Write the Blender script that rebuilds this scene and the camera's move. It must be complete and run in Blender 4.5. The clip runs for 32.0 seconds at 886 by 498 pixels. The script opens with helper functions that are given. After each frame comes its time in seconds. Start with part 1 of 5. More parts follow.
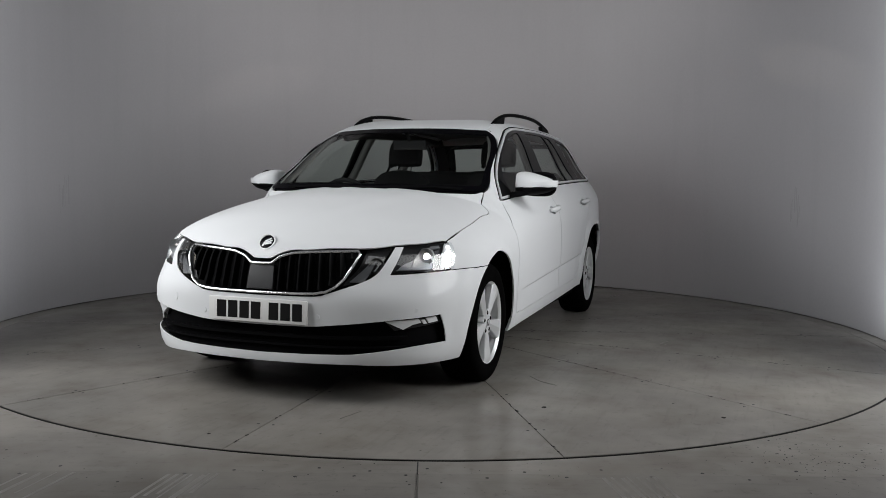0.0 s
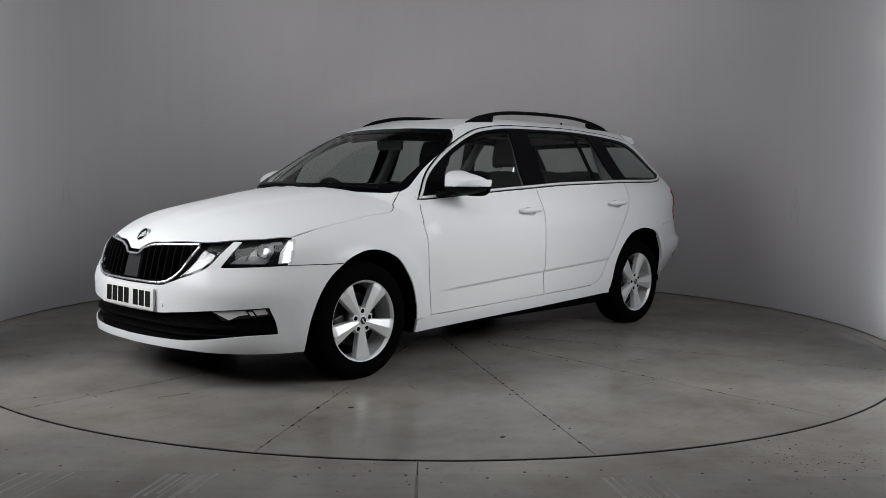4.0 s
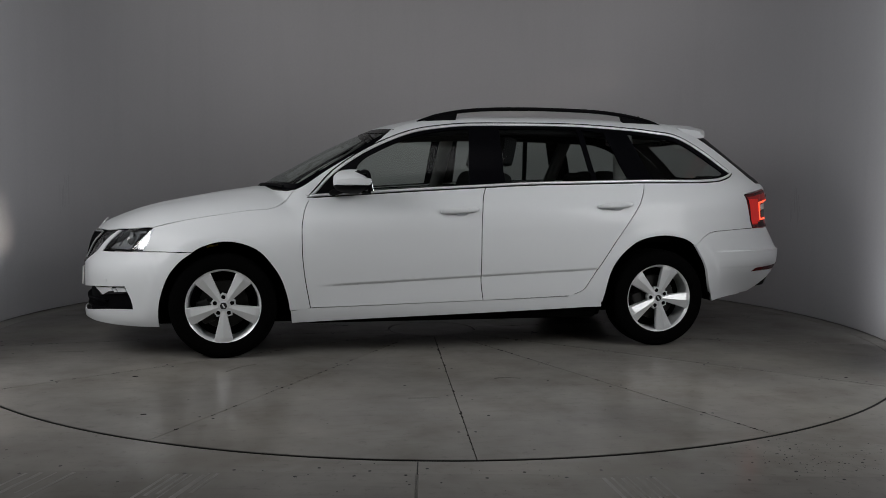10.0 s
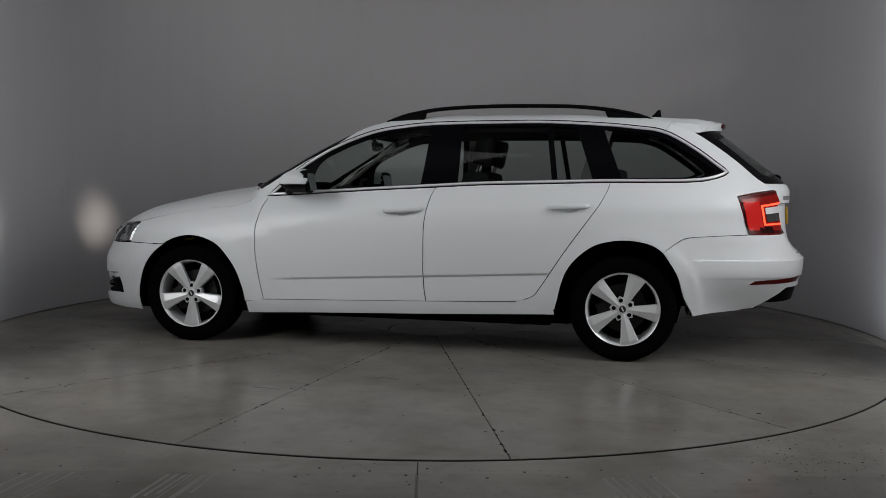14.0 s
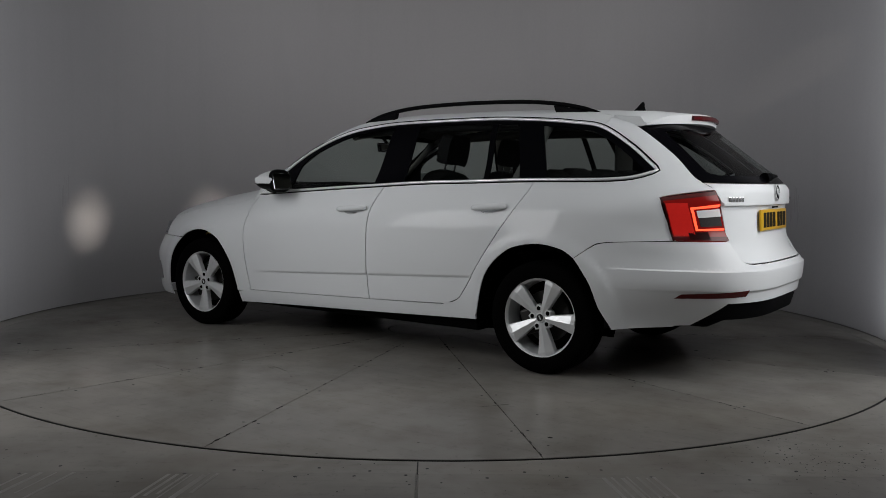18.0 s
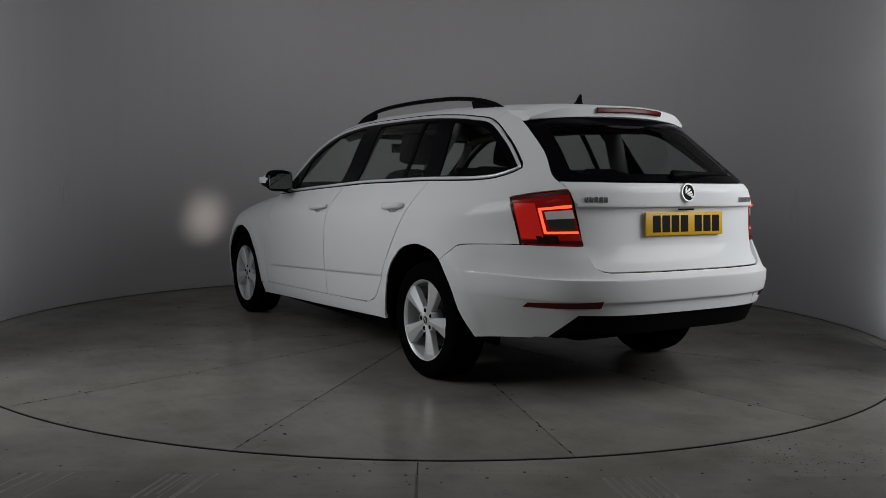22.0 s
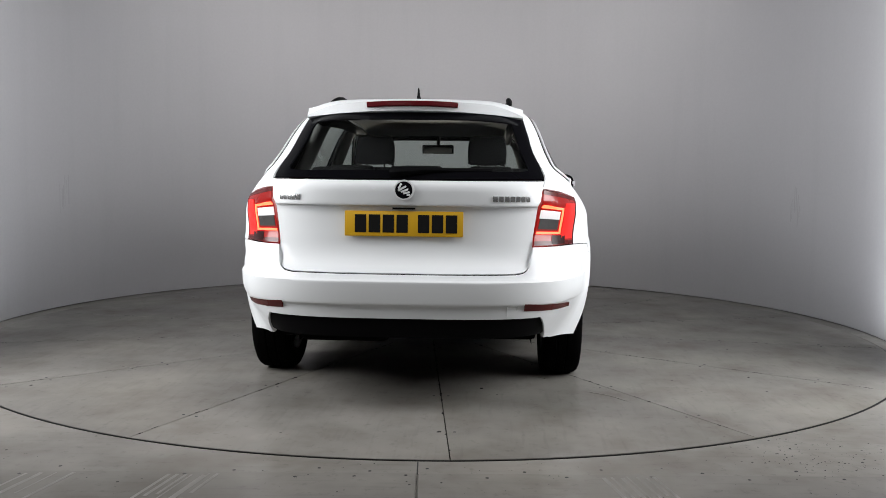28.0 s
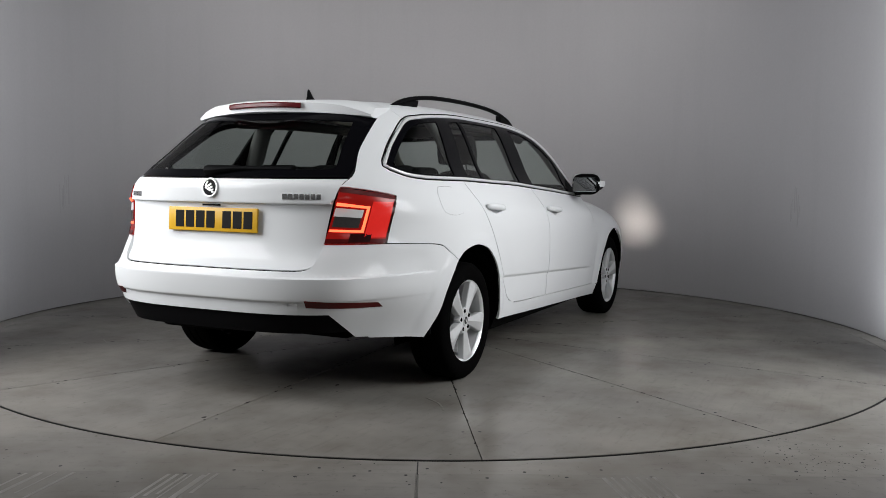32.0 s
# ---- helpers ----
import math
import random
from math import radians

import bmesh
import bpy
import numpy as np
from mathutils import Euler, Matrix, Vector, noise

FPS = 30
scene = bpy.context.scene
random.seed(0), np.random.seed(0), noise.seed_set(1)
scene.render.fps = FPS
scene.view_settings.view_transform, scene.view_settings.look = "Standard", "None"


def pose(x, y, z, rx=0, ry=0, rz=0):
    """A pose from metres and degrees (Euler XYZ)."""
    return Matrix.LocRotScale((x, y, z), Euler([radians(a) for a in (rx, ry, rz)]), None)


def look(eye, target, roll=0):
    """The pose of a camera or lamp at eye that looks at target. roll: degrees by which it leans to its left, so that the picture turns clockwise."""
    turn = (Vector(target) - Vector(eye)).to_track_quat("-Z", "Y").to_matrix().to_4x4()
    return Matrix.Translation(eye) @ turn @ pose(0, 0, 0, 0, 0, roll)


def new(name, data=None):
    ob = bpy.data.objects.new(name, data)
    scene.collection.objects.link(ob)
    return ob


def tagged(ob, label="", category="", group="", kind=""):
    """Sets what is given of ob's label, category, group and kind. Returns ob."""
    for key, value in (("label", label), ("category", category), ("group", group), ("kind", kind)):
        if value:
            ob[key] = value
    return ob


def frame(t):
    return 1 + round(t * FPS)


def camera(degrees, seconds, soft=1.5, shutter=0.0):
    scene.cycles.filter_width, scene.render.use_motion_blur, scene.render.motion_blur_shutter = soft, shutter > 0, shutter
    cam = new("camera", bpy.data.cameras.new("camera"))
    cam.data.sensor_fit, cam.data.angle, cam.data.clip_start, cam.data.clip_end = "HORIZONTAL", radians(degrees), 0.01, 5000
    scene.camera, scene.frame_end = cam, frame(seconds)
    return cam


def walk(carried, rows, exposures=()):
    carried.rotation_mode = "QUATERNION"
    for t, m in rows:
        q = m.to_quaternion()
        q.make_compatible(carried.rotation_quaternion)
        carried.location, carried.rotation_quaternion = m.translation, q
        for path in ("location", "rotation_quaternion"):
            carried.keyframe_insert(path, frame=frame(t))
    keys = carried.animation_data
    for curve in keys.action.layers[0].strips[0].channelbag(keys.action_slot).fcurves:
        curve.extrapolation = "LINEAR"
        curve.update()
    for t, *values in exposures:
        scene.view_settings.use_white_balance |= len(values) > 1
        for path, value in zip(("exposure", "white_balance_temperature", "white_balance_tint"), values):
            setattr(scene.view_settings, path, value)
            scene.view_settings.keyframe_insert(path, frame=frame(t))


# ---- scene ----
from mathutils import geometry

cam = camera(52.834, 32.0, soft=.6)
EYE = (0, -6.1744, 1.0376)
LENS = look(EYE, (.01203, -5.17740, .96056), .656)
walk(cam, [(0, LENS), (32, LENS)], exposures=[(0, -.05), (3, -.04), (6, -.36), (9, -.76), (12, -.72), (17, -.80), (19, -.85), (21, -.98), (23, -.84), (25, .12), (28, .69), (30, .73), (31, .56), (32, .22)])

# ---- light ----
world = bpy.data.worlds.new("world")
scene.world = world
world.use_nodes = True
world.node_tree.nodes["Background"].inputs[0].default_value = (.9, .95, 1, 1)
world.node_tree.nodes["Background"].inputs[1].default_value = .0


def area(name, size_x, size_y, power, m, color=(1, 1, 1), spread=180):
    d = bpy.data.lights.new(name, "AREA")
    d.shape, d.size, d.size_y, d.energy, d.color, d.spread = "RECTANGLE", size_x, size_y, power, color, radians(spread)
    ob = new(name, d)
    ob.matrix_world = m
    return ob


area("overhead_softbox", 4.4, 1.6, 22, look((0, -3.6, 3.7), (0, -3.0, 2.9)), (.985, .995, 1), 170)
for side in (-1, 1):
    area("side_softbox", 2.0, 1.8, 80, look((side * 3.0, -2.3, 2.1), (side * -.1, .1, 1.0)), (.985, .995, 1), 160)
for x in (-1.55, -1.05, 1.1, 1.6):
    spot = bpy.data.lights.new("small_spot", "POINT")
    spot.energy, spot.shadow_soft_size, spot.color = 5, .032, (1, .99, .97)
    new("small_spot", spot).location = (x, -5.6, 2.0)
# unseen lamps, added to brighten the upper back wall
for x in (-1.3, 0, 1.3):
    area("added_wall_light", 1.0, .3, 3.6, look((x, .5, 3.6), (x * 1.2, 3.1, 2.1)), (1, .99, .985), 92)
for side in (-1, 1):
    area("light_column", .10, 3.4, 8.5, look((side * 2.90, -.60, 1.75), (side * 3.05, -.08, 1.75)), (.90, .95, 1), 90)

# ---- materials ----


def material(name, color, rough=.5, metal=0.0, coat=0.0, spec=.5, emit=None, power=0.0, grain=0.0, scale=40.0, bump=0.0, wear=0.0, wear_scale=3.0, gloss=.17):
    """A surface with fine grain (colour), soft large wear (roughness and colour) and relief."""
    m = bpy.data.materials.new(name)
    m.use_nodes = True
    n, l = m.node_tree.nodes, m.node_tree.links
    b = n["Principled BSDF"]
    b.inputs["Base Color"].default_value = (*color, 1)
    b.inputs["Roughness"].default_value = rough
    b.inputs["Metallic"].default_value = metal
    b.inputs["Coat Weight"].default_value = coat
    b.inputs["Coat Roughness"].default_value = gloss
    b.inputs["Specular IOR Level"].default_value = spec
    if emit:
        b.inputs["Emission Color"].default_value = (*emit, 1)
        b.inputs["Emission Strength"].default_value = power
    if grain or bump or wear:
        co = n.new("ShaderNodeTexCoord")
        fine = n.new("ShaderNodeTexNoise")
        fine.inputs["Scale"].default_value, fine.inputs["Detail"].default_value = scale, 4
        broad = n.new("ShaderNodeTexNoise")
        broad.inputs["Scale"].default_value, broad.inputs["Detail"].default_value = wear_scale, 5
        for t in (fine, broad):
            l.new(co.outputs["Object"], t.inputs["Vector"])
        mix = n.new("ShaderNodeMath")
        mix.operation = "MULTIPLY_ADD"
        mix.inputs[1].default_value = grain
        add = n.new("ShaderNodeMath")
        add.operation = "MULTIPLY_ADD"
        add.inputs[1].default_value, add.inputs[2].default_value = wear, 1 - grain / 2 - wear / 2
        l.new(fine.outputs["Fac"], mix.inputs[0])
        l.new(broad.outputs["Fac"], add.inputs[0])
        l.new(add.outputs[0], mix.inputs[2])
        tint = n.new("ShaderNodeMix")
        tint.data_type, tint.blend_type = "RGBA", "MULTIPLY"
        tint.inputs["Factor"].default_value = 1
        tint.inputs["A"].default_value = (*color, 1)
        l.new(mix.outputs[0], tint.inputs["B"])
        l.new(tint.outputs["Result"], b.inputs["Base Color"])
        r = n.new("ShaderNodeMath")
        r.operation = "MULTIPLY_ADD"
        r.inputs[1].default_value, r.inputs[2].default_value = wear * .6, rough - wear * .3
        l.new(broad.outputs["Fac"], r.inputs[0])
        l.new(r.outputs[0], b.inputs["Roughness"])
        if bump:
            bp = n.new("ShaderNodeBump")
            bp.inputs["Strength"].default_value, bp.inputs["Distance"].default_value = bump, .002
            l.new(fine.outputs["Fac"], bp.inputs["Height"])
            l.new(bp.outputs[0], b.inputs["Normal"])
    return m


def pane_material(name, tint, gloss=1.0, least=.03, power=4.5):
    """Thin tinted glass: clear straight through, mirror-like towards grazing angles."""
    m = bpy.data.materials.new(name)
    m.use_nodes = True
    n, l = m.node_tree.nodes, m.node_tree.links
    n.remove(n["Principled BSDF"])
    clear, shine, mix, fres = (n.new("ShaderNodeBsdf" + k) if k in ("Transparent", "Glossy") else n.new("ShaderNode" + k) for k in ("Transparent", "Glossy", "MixShader", "LayerWeight"))
    clear.inputs["Color"].default_value = (*tint, 1)
    shine.inputs["Roughness"].default_value = .02
    shine.inputs["Color"].default_value = (gloss, gloss, gloss, 1)
    fres.inputs["Blend"].default_value = .5
    sharp, share = n.new("ShaderNodeMath"), n.new("ShaderNodeMath")
    sharp.operation, share.operation = "POWER", "MULTIPLY_ADD"
    sharp.inputs[1].default_value, share.inputs[1].default_value, share.inputs[2].default_value = power, .41 - least, least
    l.new(fres.outputs["Facing"], sharp.inputs[0])
    l.new(sharp.outputs[0], share.inputs[0])
    l.new(share.outputs[0], mix.inputs[0])
    l.new(clear.outputs[0], mix.inputs[1])
    l.new(shine.outputs[0], mix.inputs[2])
    l.new(mix.outputs[0], n["Material Output"].inputs["Surface"])
    return m


PAINT = material("white_car_paint", (.71, .724, .742), .5, coat=.34, spec=.0, gloss=.016, grain=.02, scale=300, wear=.03, wear_scale=2)
BLACK = material("black_plastic", (.004, .004, .0045), .55, spec=.03, grain=.2, scale=200, bump=.15, wear=.1)
GLOSS_BLACK = material("gloss_black_trim", (.003, .003, .004), .22, spec=.04)
LINER = material("wheel_arch_felt", (.003, .003, .003), .95, spec=.03, grain=.3, scale=120, bump=.4)
RUBBER = material("tyre_rubber", (.002, .002, .002), .9, spec=.02, grain=.25, scale=90, bump=.2, wear=.15, wear_scale=8)
ALLOY = material("silver_alloy", (.72, .73, .74), .4, metal=.45, grain=.05, scale=300, wear=.08, wear_scale=12)
BADGE = material("badge_silver", (.7, .71, .72), .3, metal=.35)
CHROME = material("chrome", (.74, .75, .77), .22, metal=.8)
CHROME_DARK = material("chrome_lettering", (.5, .5, .51), .2, metal=.8)
BRIGHT_TRIM = material("bright_window_trim", (.84, .85, .87), .28, metal=.35)
DARK_METAL = material("brake_metal", (.035, .034, .033), .5, metal=.8, grain=.2, scale=60, wear=.2, wear_scale=15)
GLASS = pane_material("window_glass", (.76, .81, .785))
REAR_GLASS = pane_material("tinted_rear_glass", (.66, .70, .68))
LENS_CLEAR = pane_material("clear_lamp_lens", (.86, .88, .90), 1.0, .085, 2.8)
CLOTH = material("dark_seat_cloth", (.013, .013, .014), .9, spec=.1, grain=.4, scale=160, bump=.3, wear=.1)
CABIN = material("dark_cabin_plastic", (.013, .013, .014), .7, spec=.12, grain=.2, scale=120, bump=.2)
HEADLINER = material("grey_headliner", (.25, .25, .24), .95, grain=.1, scale=200, bump=.2)
TRIM_GREY = material("grey_pillar_plastic", (.11, .11, .108), .7, spec=.2, grain=.15, scale=150, bump=.1)
RED_LENS = material("red_lamp_lens", (.14, .004, .004), .2, spec=.3, coat=.08, emit=(1, .03, .02), power=.12)
RED_DARK = material("dark_red_reflector", (.075, .004, .004), .25, spec=.3, grain=.2, scale=200)
BRAKE_RED = material("unlit_brake_light", (.02, .0025, .003), .25, spec=.2, grain=.2, scale=200)
HIGH_RED = material("unlit_high_brake_light", (.07, .004, .006), .25, spec=.3, grain=.2, scale=200)
RED_LIT = material("lit_red_panel", (.3, .008, .008), .25, spec=.3, emit=(1, .035, .025), power=.38, grain=.3, scale=60)
LED_BED = material("frosted_light_bed", (.55, .56, .58), .3, emit=(1, .98, .97), power=.16)
RED_GLOW = material("glowing_red_light_bar", (.4, .02, .01), .3, emit=(1, .09, .035), power=3.2)
BEAM = material("headlight_beam_lamp", (.9, .9, .9), .3, emit=(1, .92, .82), power=9500)
WHITE_GLOW = material("lit_white_lamp", (.9, .9, .9), .3, emit=(1, .98, .95), power=2.6)
LENS_WHITE = material("pale_lamp_lens", (.75, .75, .76), .2, coat=.5)
LENS_PALE = material("ribbed_lamp_lens", (.05, .048, .048), .2, coat=.5, grain=.5, scale=90)
SILVER_IN = material("lamp_reflector_silver", (.32, .33, .34), .32, metal=.65)
FOG_SILVER = material("bright_fog_reflector", (.82, .83, .85), .3, metal=.2)
SENSOR_GREY = material("smoky_sensor_cover", (.028, .028, .03), .3, spec=.3)
# grey for a reflection painted into the inner headlight
LAMP_SHEEN = material("grey_lamp_sheen", (.13, .132, .138), .35, metal=.3)
LAMP_DARK = material("dark_lamp_housing", (.02, .02, .022), .3, metal=.3)
LAMP_MID = material("smoked_lamp_housing", (.010, .010, .011), .3, metal=.4, grain=.1, scale=60)
LAMP_GREY = material("grey_lamp_housing", (.022, .022, .024), .3, metal=.5, grain=.1, scale=60)
PLATE_WHITE = material("white_plate", (.72, .72, .71), .35, grain=.03, scale=100)
PLATE_YELLOW = material("yellow_plate", (.62, .35, .012), .35, grain=.03, scale=100)
PLATE_BLACK = material("plate_black", (.008, .008, .008), .6, spec=.1)
MIRROR = material("mirror_glass", (.40, .41, .43), .02, metal=1)
YELLOW_MARK = material("yellow_paint_mark", (.55, .40, .03), .7, grain=.4, scale=60)

# ---- the body's shape ----
def curve(*pts):
    """A smooth function through points (t, value), flat outside them; works on arrays."""
    a = np.array(sorted(pts), float)
    t, v = a[:, 0], a[:, 1]
    d = np.diff(v) / np.diff(t)
    m = np.concatenate([[d[0]], np.where(d[1:] * d[:-1] > 0, 2 * d[1:] * d[:-1] / (d[1:] + d[:-1] + 1e-12), 0), [d[-1]]])

    def f(x):
        x = np.clip(np.asarray(x, float), t[0], t[-1])
        i = np.clip(np.searchsorted(t, x) - 1, 0, len(t) - 2)
        h = t[i + 1] - t[i]
        s = (x - t[i]) / h
        return (v[i] * (1 + 2 * s) * (1 - s) ** 2 + v[i + 1] * s * s * (3 - 2 * s)
                + h * (m[i] * s * (1 - s) ** 2 - m[i + 1] * s * s * (1 - s)))
    return f


def smooth(a, b, x):
    s = np.clip((np.asarray(x, float) - a) / (b - a), 0, 1)
    return s * s * (3 - 2 * s)


# half width along the car, and how a section narrows upwards
half_width = curve((-2.5, .892), (-1.9, .899), (-1.5, .909), (-1.2, .903), (-.7, .892), (0, .893), (.8, .893), (1.35, .902), (2.3, .902))
section = curve((.05, .88), (.16, .925), (.22, .953), (.27, .970), (.30, .975), (.45, .992), (.60, 1.0), (.75, .997), (.85, .982), (.893, .969), (.905, .963), (.95, .934),
                (1.03, .872), (1.13, .797), (1.27, .715), (1.40, .635), (1.55, .53))
belt = curve((-1.9, 1.05), (-1.65, 1.042), (-1.2, 1.037), (-.85, 1.026), (-.5, 1.015), (-.16, .995), (.19, .974), (.53, .951), (.87, .927), (1.2, .90))
nose = curve((.10, 2.02), (.16, 2.14), (.21, 2.20), (.30, 2.195), (.40, 2.195), (.50, 2.197), (.60, 2.178))
bonnet_top = curve((.0, 1.01), (.95, 1.0), (1.155, .981), (1.233, .968), (1.389, .943), (1.583, .906), (1.779, .865), (1.974, .806), (2.06, .772), (2.11, .742), (2.15, .69), (2.178, .60))
screen = curve((.80, 1.22), (.98, 1.13), (1.12, .90), (1.22, .72), (1.31, .53), (1.38, .36), (1.44, .12))
tail = curve((.10, -2.05), (.20, -2.20), (.28, -2.31), (.35, -2.38), (.45, -2.398), (.491, -2.401), (.500, -2.415), (.599, -2.421), (.606, -2.412), (.68, -2.366), (.745, -2.325), (.80, -2.308), (.90, -2.303),
             (.920, -2.305), (.9265, -2.327), (1.0, -2.330), (1.04, -2.305), (1.2, -2.11), (1.37, -1.89), (1.46, -1.78))
gate_tail = curve((.60, -2.402), (.634, -2.388), (.66, -2.360), (.70, -2.331), (.745, -2.315), (.80, -2.308))
roof_top = curve((.9, 1.3), (.33, 1.405), (.1, 1.438), (-.3, 1.458), (-.8, 1.462), (-1.3, 1.452), (-1.6, 1.438), (-1.9, 1.41), (-2.3, 1.35))


def arc(s, p):
    return np.maximum(1 - np.clip(s, 0, 1) ** p, 0) ** (1 / p)


def half(x, z):
    """Half the width of the body at x along the car (forwards) and height z; 0 outside it."""
    x, z = np.asarray(x, float), np.asarray(z, float)
    w = half_width(x)
    rear = arc((-1.2 - x) / (-1.2 - tail(z)), 3.5)
    lift = (belt(x) - 1.045) * smooth(.65, .93, z) * (1 - smooth(1.0, 1.38, z))
    crown = arc((z - 1.1) / (roof_top(x) - 1.1), 7)
    side = np.maximum(w * section(z - lift) * crown * rear, 1e-4)
    glass = np.maximum(.65 * np.sqrt(np.maximum(screen(z) - x, 0) / .17), 1e-4)
    cabin = (side ** -14 + glass ** -14) ** (-1 / 14)
    low = arc((x - 1.3) / (nose(np.minimum(z, .6)) - 1.3), 2.9 - .5 * smooth(.45, .65, z))
    front = w * section(np.minimum(z, .6)) * low * arc((z - .6) / np.maximum(bonnet_top(x) - .6, 1e-4), 2.0 + .6 * (1 - smooth(1.75, 2.05, x))) * rear
    # pressed line low on the doors
    line = .4486 - .0489 * x
    over = z - line
    press = .010 * np.where(over > 0, np.clip(1 - over / .013, 0, 1), np.clip(1 + over / .125, 0, 1)) * smooth(-1.05, -.85, x) * (1 - smooth(.62, .84, x))
    tuck = 1 - .13 * smooth(.55, .28, z) * smooth(-1.55, -2.05, x)
    # raised lips round the wheel arches, and the bumper's side crease
    lip = sum(.010 * (1 - smooth(.425, .462, r)) - .006 * (1 - smooth(.50, .66, r)) for r in (np.hypot(x - 1.338, z - .300), np.hypot(x + 1.338, z - .312))) * smooth(.20, .34, z)
    waist = .030 * smooth(-1.42, -1.95, x) * smooth(-2.32, -2.08, x) * (1 - smooth(.78, .95, z))
    ledge = -waist - .010 * smooth(.597, .605, z) * (1 - smooth(.66, .74, z)) * smooth(-1.70, -1.86, x)
    return np.maximum(np.maximum(cabin, front) * tuck + lip + ledge - press - 4e-4, 0)


def cast(o, d, reach):
    """Where rays from points o inside the body along d leave it."""
    o, d = np.asarray(o, float), np.asarray(d, float)
    lo, hi = np.zeros(len(o)), np.full(len(o), float(reach))
    for _ in range(26):
        mid = (lo + hi) / 2
        q = o + mid[:, None] * d
        within = np.abs(q[:, 1]) < half(q[:, 0], q[:, 2])
        lo, hi = np.where(within, mid, lo), np.where(within, hi, mid)
    return o + ((lo + hi) / 2)[:, None] * d

# ---- building helpers ----
OX, OY = .0398, -.0110      # where the car stands on the turntable


def mesh_of(name, verts, faces, smooth_shade=True, sharp=None):
    me = bpy.data.meshes.new(name)
    me.from_pydata([tuple(map(float, v)) for v in verts], [], [tuple(f) for f in faces])
    me.update()
    if smooth_shade:
        me.polygons.foreach_set("use_smooth", [True] * len(me.polygons))
        if sharp:
            me.set_sharp_from_angle(angle=radians(sharp))
    return me


def part(name, data, mat, parent=None, label=""):
    """One mesh object under a thing or a part; data: a bmesh or a mesh."""
    if isinstance(data, bmesh.types.BMesh):
        me = bpy.data.meshes.new(name)
        data.to_mesh(me)
        data.free()
        me.polygons.foreach_set("use_smooth", [True] * len(me.polygons))
        me.set_sharp_from_angle(angle=radians(38))
        data = me
    if mat and not data.materials:
        data.materials.append(mat)
    ob = new(name, data)
    if parent:
        ob.parent = parent
        if parent.type == "EMPTY" and parent.name == "car":
            ob.location = (OX, OY, 0)
    return tagged(ob, label)


def mirrored(me):
    """The same mesh on the car's other side."""
    m2 = me.copy()
    m2.transform(Matrix.Diagonal((1, -1, 1, 1)))
    m2.flip_normals()
    return m2


def spline(pts, step=.02):
    """Points along a smooth line through pts."""
    p = np.array(pts, float)
    if len(p) == 2:
        n = max(1, int(np.linalg.norm(p[1] - p[0]) / step))
        return [tuple(p[0] + (p[1] - p[0]) * i / n) for i in range(n + 1)]
    e = np.vstack([2 * p[0] - p[1], p, 2 * p[-1] - p[-2]])
    out = []
    for i in range(1, len(e) - 2):
        a, b, c, d = e[i - 1:i + 3]
        n = max(2, int(np.linalg.norm(c - b) / step))
        for k in range(n):
            t = k / n
            out.append(tuple(.5 * (2 * b + (c - a) * t + (2 * a - 5 * b + 4 * c - d) * t * t + (3 * b - a - 3 * c + d) * t ** 3)))
    return out + [tuple(p[-1])]


def outline(*runs, step=.02):
    """A closed outline of smooth runs that meet in corners."""
    out = []
    for r in runs:
        out += spline(r, step)[:-1]
    return out


def arc_pts(cx, cz, r, a0, a1, n=18, rz=None):
    return [(cx + r * math.cos(radians(a0 + (a1 - a0) * i / n)), cz + (rz or r) * math.sin(radians(a0 + (a1 - a0) * i / n))) for i in range(n + 1)]


def within(poly, pts):
    """Which of pts lie inside the outline."""
    a = np.array(poly)
    b = np.roll(a, -1, 0)
    x, y = pts[:, 0][:, None], pts[:, 1][:, None]
    cross = (a[:, 1] > y) != (b[:, 1] > y)
    with np.errstate(divide="ignore", invalid="ignore"):
        xs = a[:, 0] + (y - a[:, 1]) / (b[:, 1] - a[:, 1]) * (b[:, 0] - a[:, 0])
    return ((cross & (x < xs)).sum(1) % 2) == 1


def shrink(poly, d):
    """The outline drawn in by d all round."""
    a = np.array(poly)
    area2 = np.sum(a[:, 0] * np.roll(a[:, 1], -1) - np.roll(a[:, 0], -1) * a[:, 1])
    t = np.roll(a, -1, 0) - np.roll(a, 1, 0)
    n = np.stack([-t[:, 1], t[:, 0]], 1) / (np.linalg.norm(t, axis=1, keepdims=True) + 1e-9)
    return [tuple(p) for p in a + n * d * (1 if area2 > 0 else -1)]


def side_of(sign=1, off=0.0):
    """The car's flank, drawn on (x, z)."""
    def f(p):
        return np.stack([p[:, 0], sign * (half(p[:, 0], p[:, 1]) + off), p[:, 1]], 1)
    return f, (0, sign, 0)


def top_of(base=.62, off=0.0):
    """The car's upper side, drawn on (x, y)."""
    def f(p):
        o = np.stack([p[:, 0], p[:, 1], np.full(len(p), base)], 1)
        q = cast(o, np.tile([0, 0, 1.], (len(p), 1)), 1.2)
        q[:, 2] += off
        return q
    return f, (0, 0, 1)


def end_of(ax, sign, off=0.0, reach=2.6):
    """The car's nose or tail, drawn on (angle round the axis at ax, times 0.9; z)."""
    def f(p):
        th = p[:, 0] / .9
        d = np.stack([sign * np.cos(th), np.sin(th), np.zeros(len(p))], 1)
        o = np.stack([np.full(len(p), ax), np.zeros(len(p)), p[:, 1]], 1)
        return cast(o, d, reach) + off * d
    return f, (sign, 0, 0)


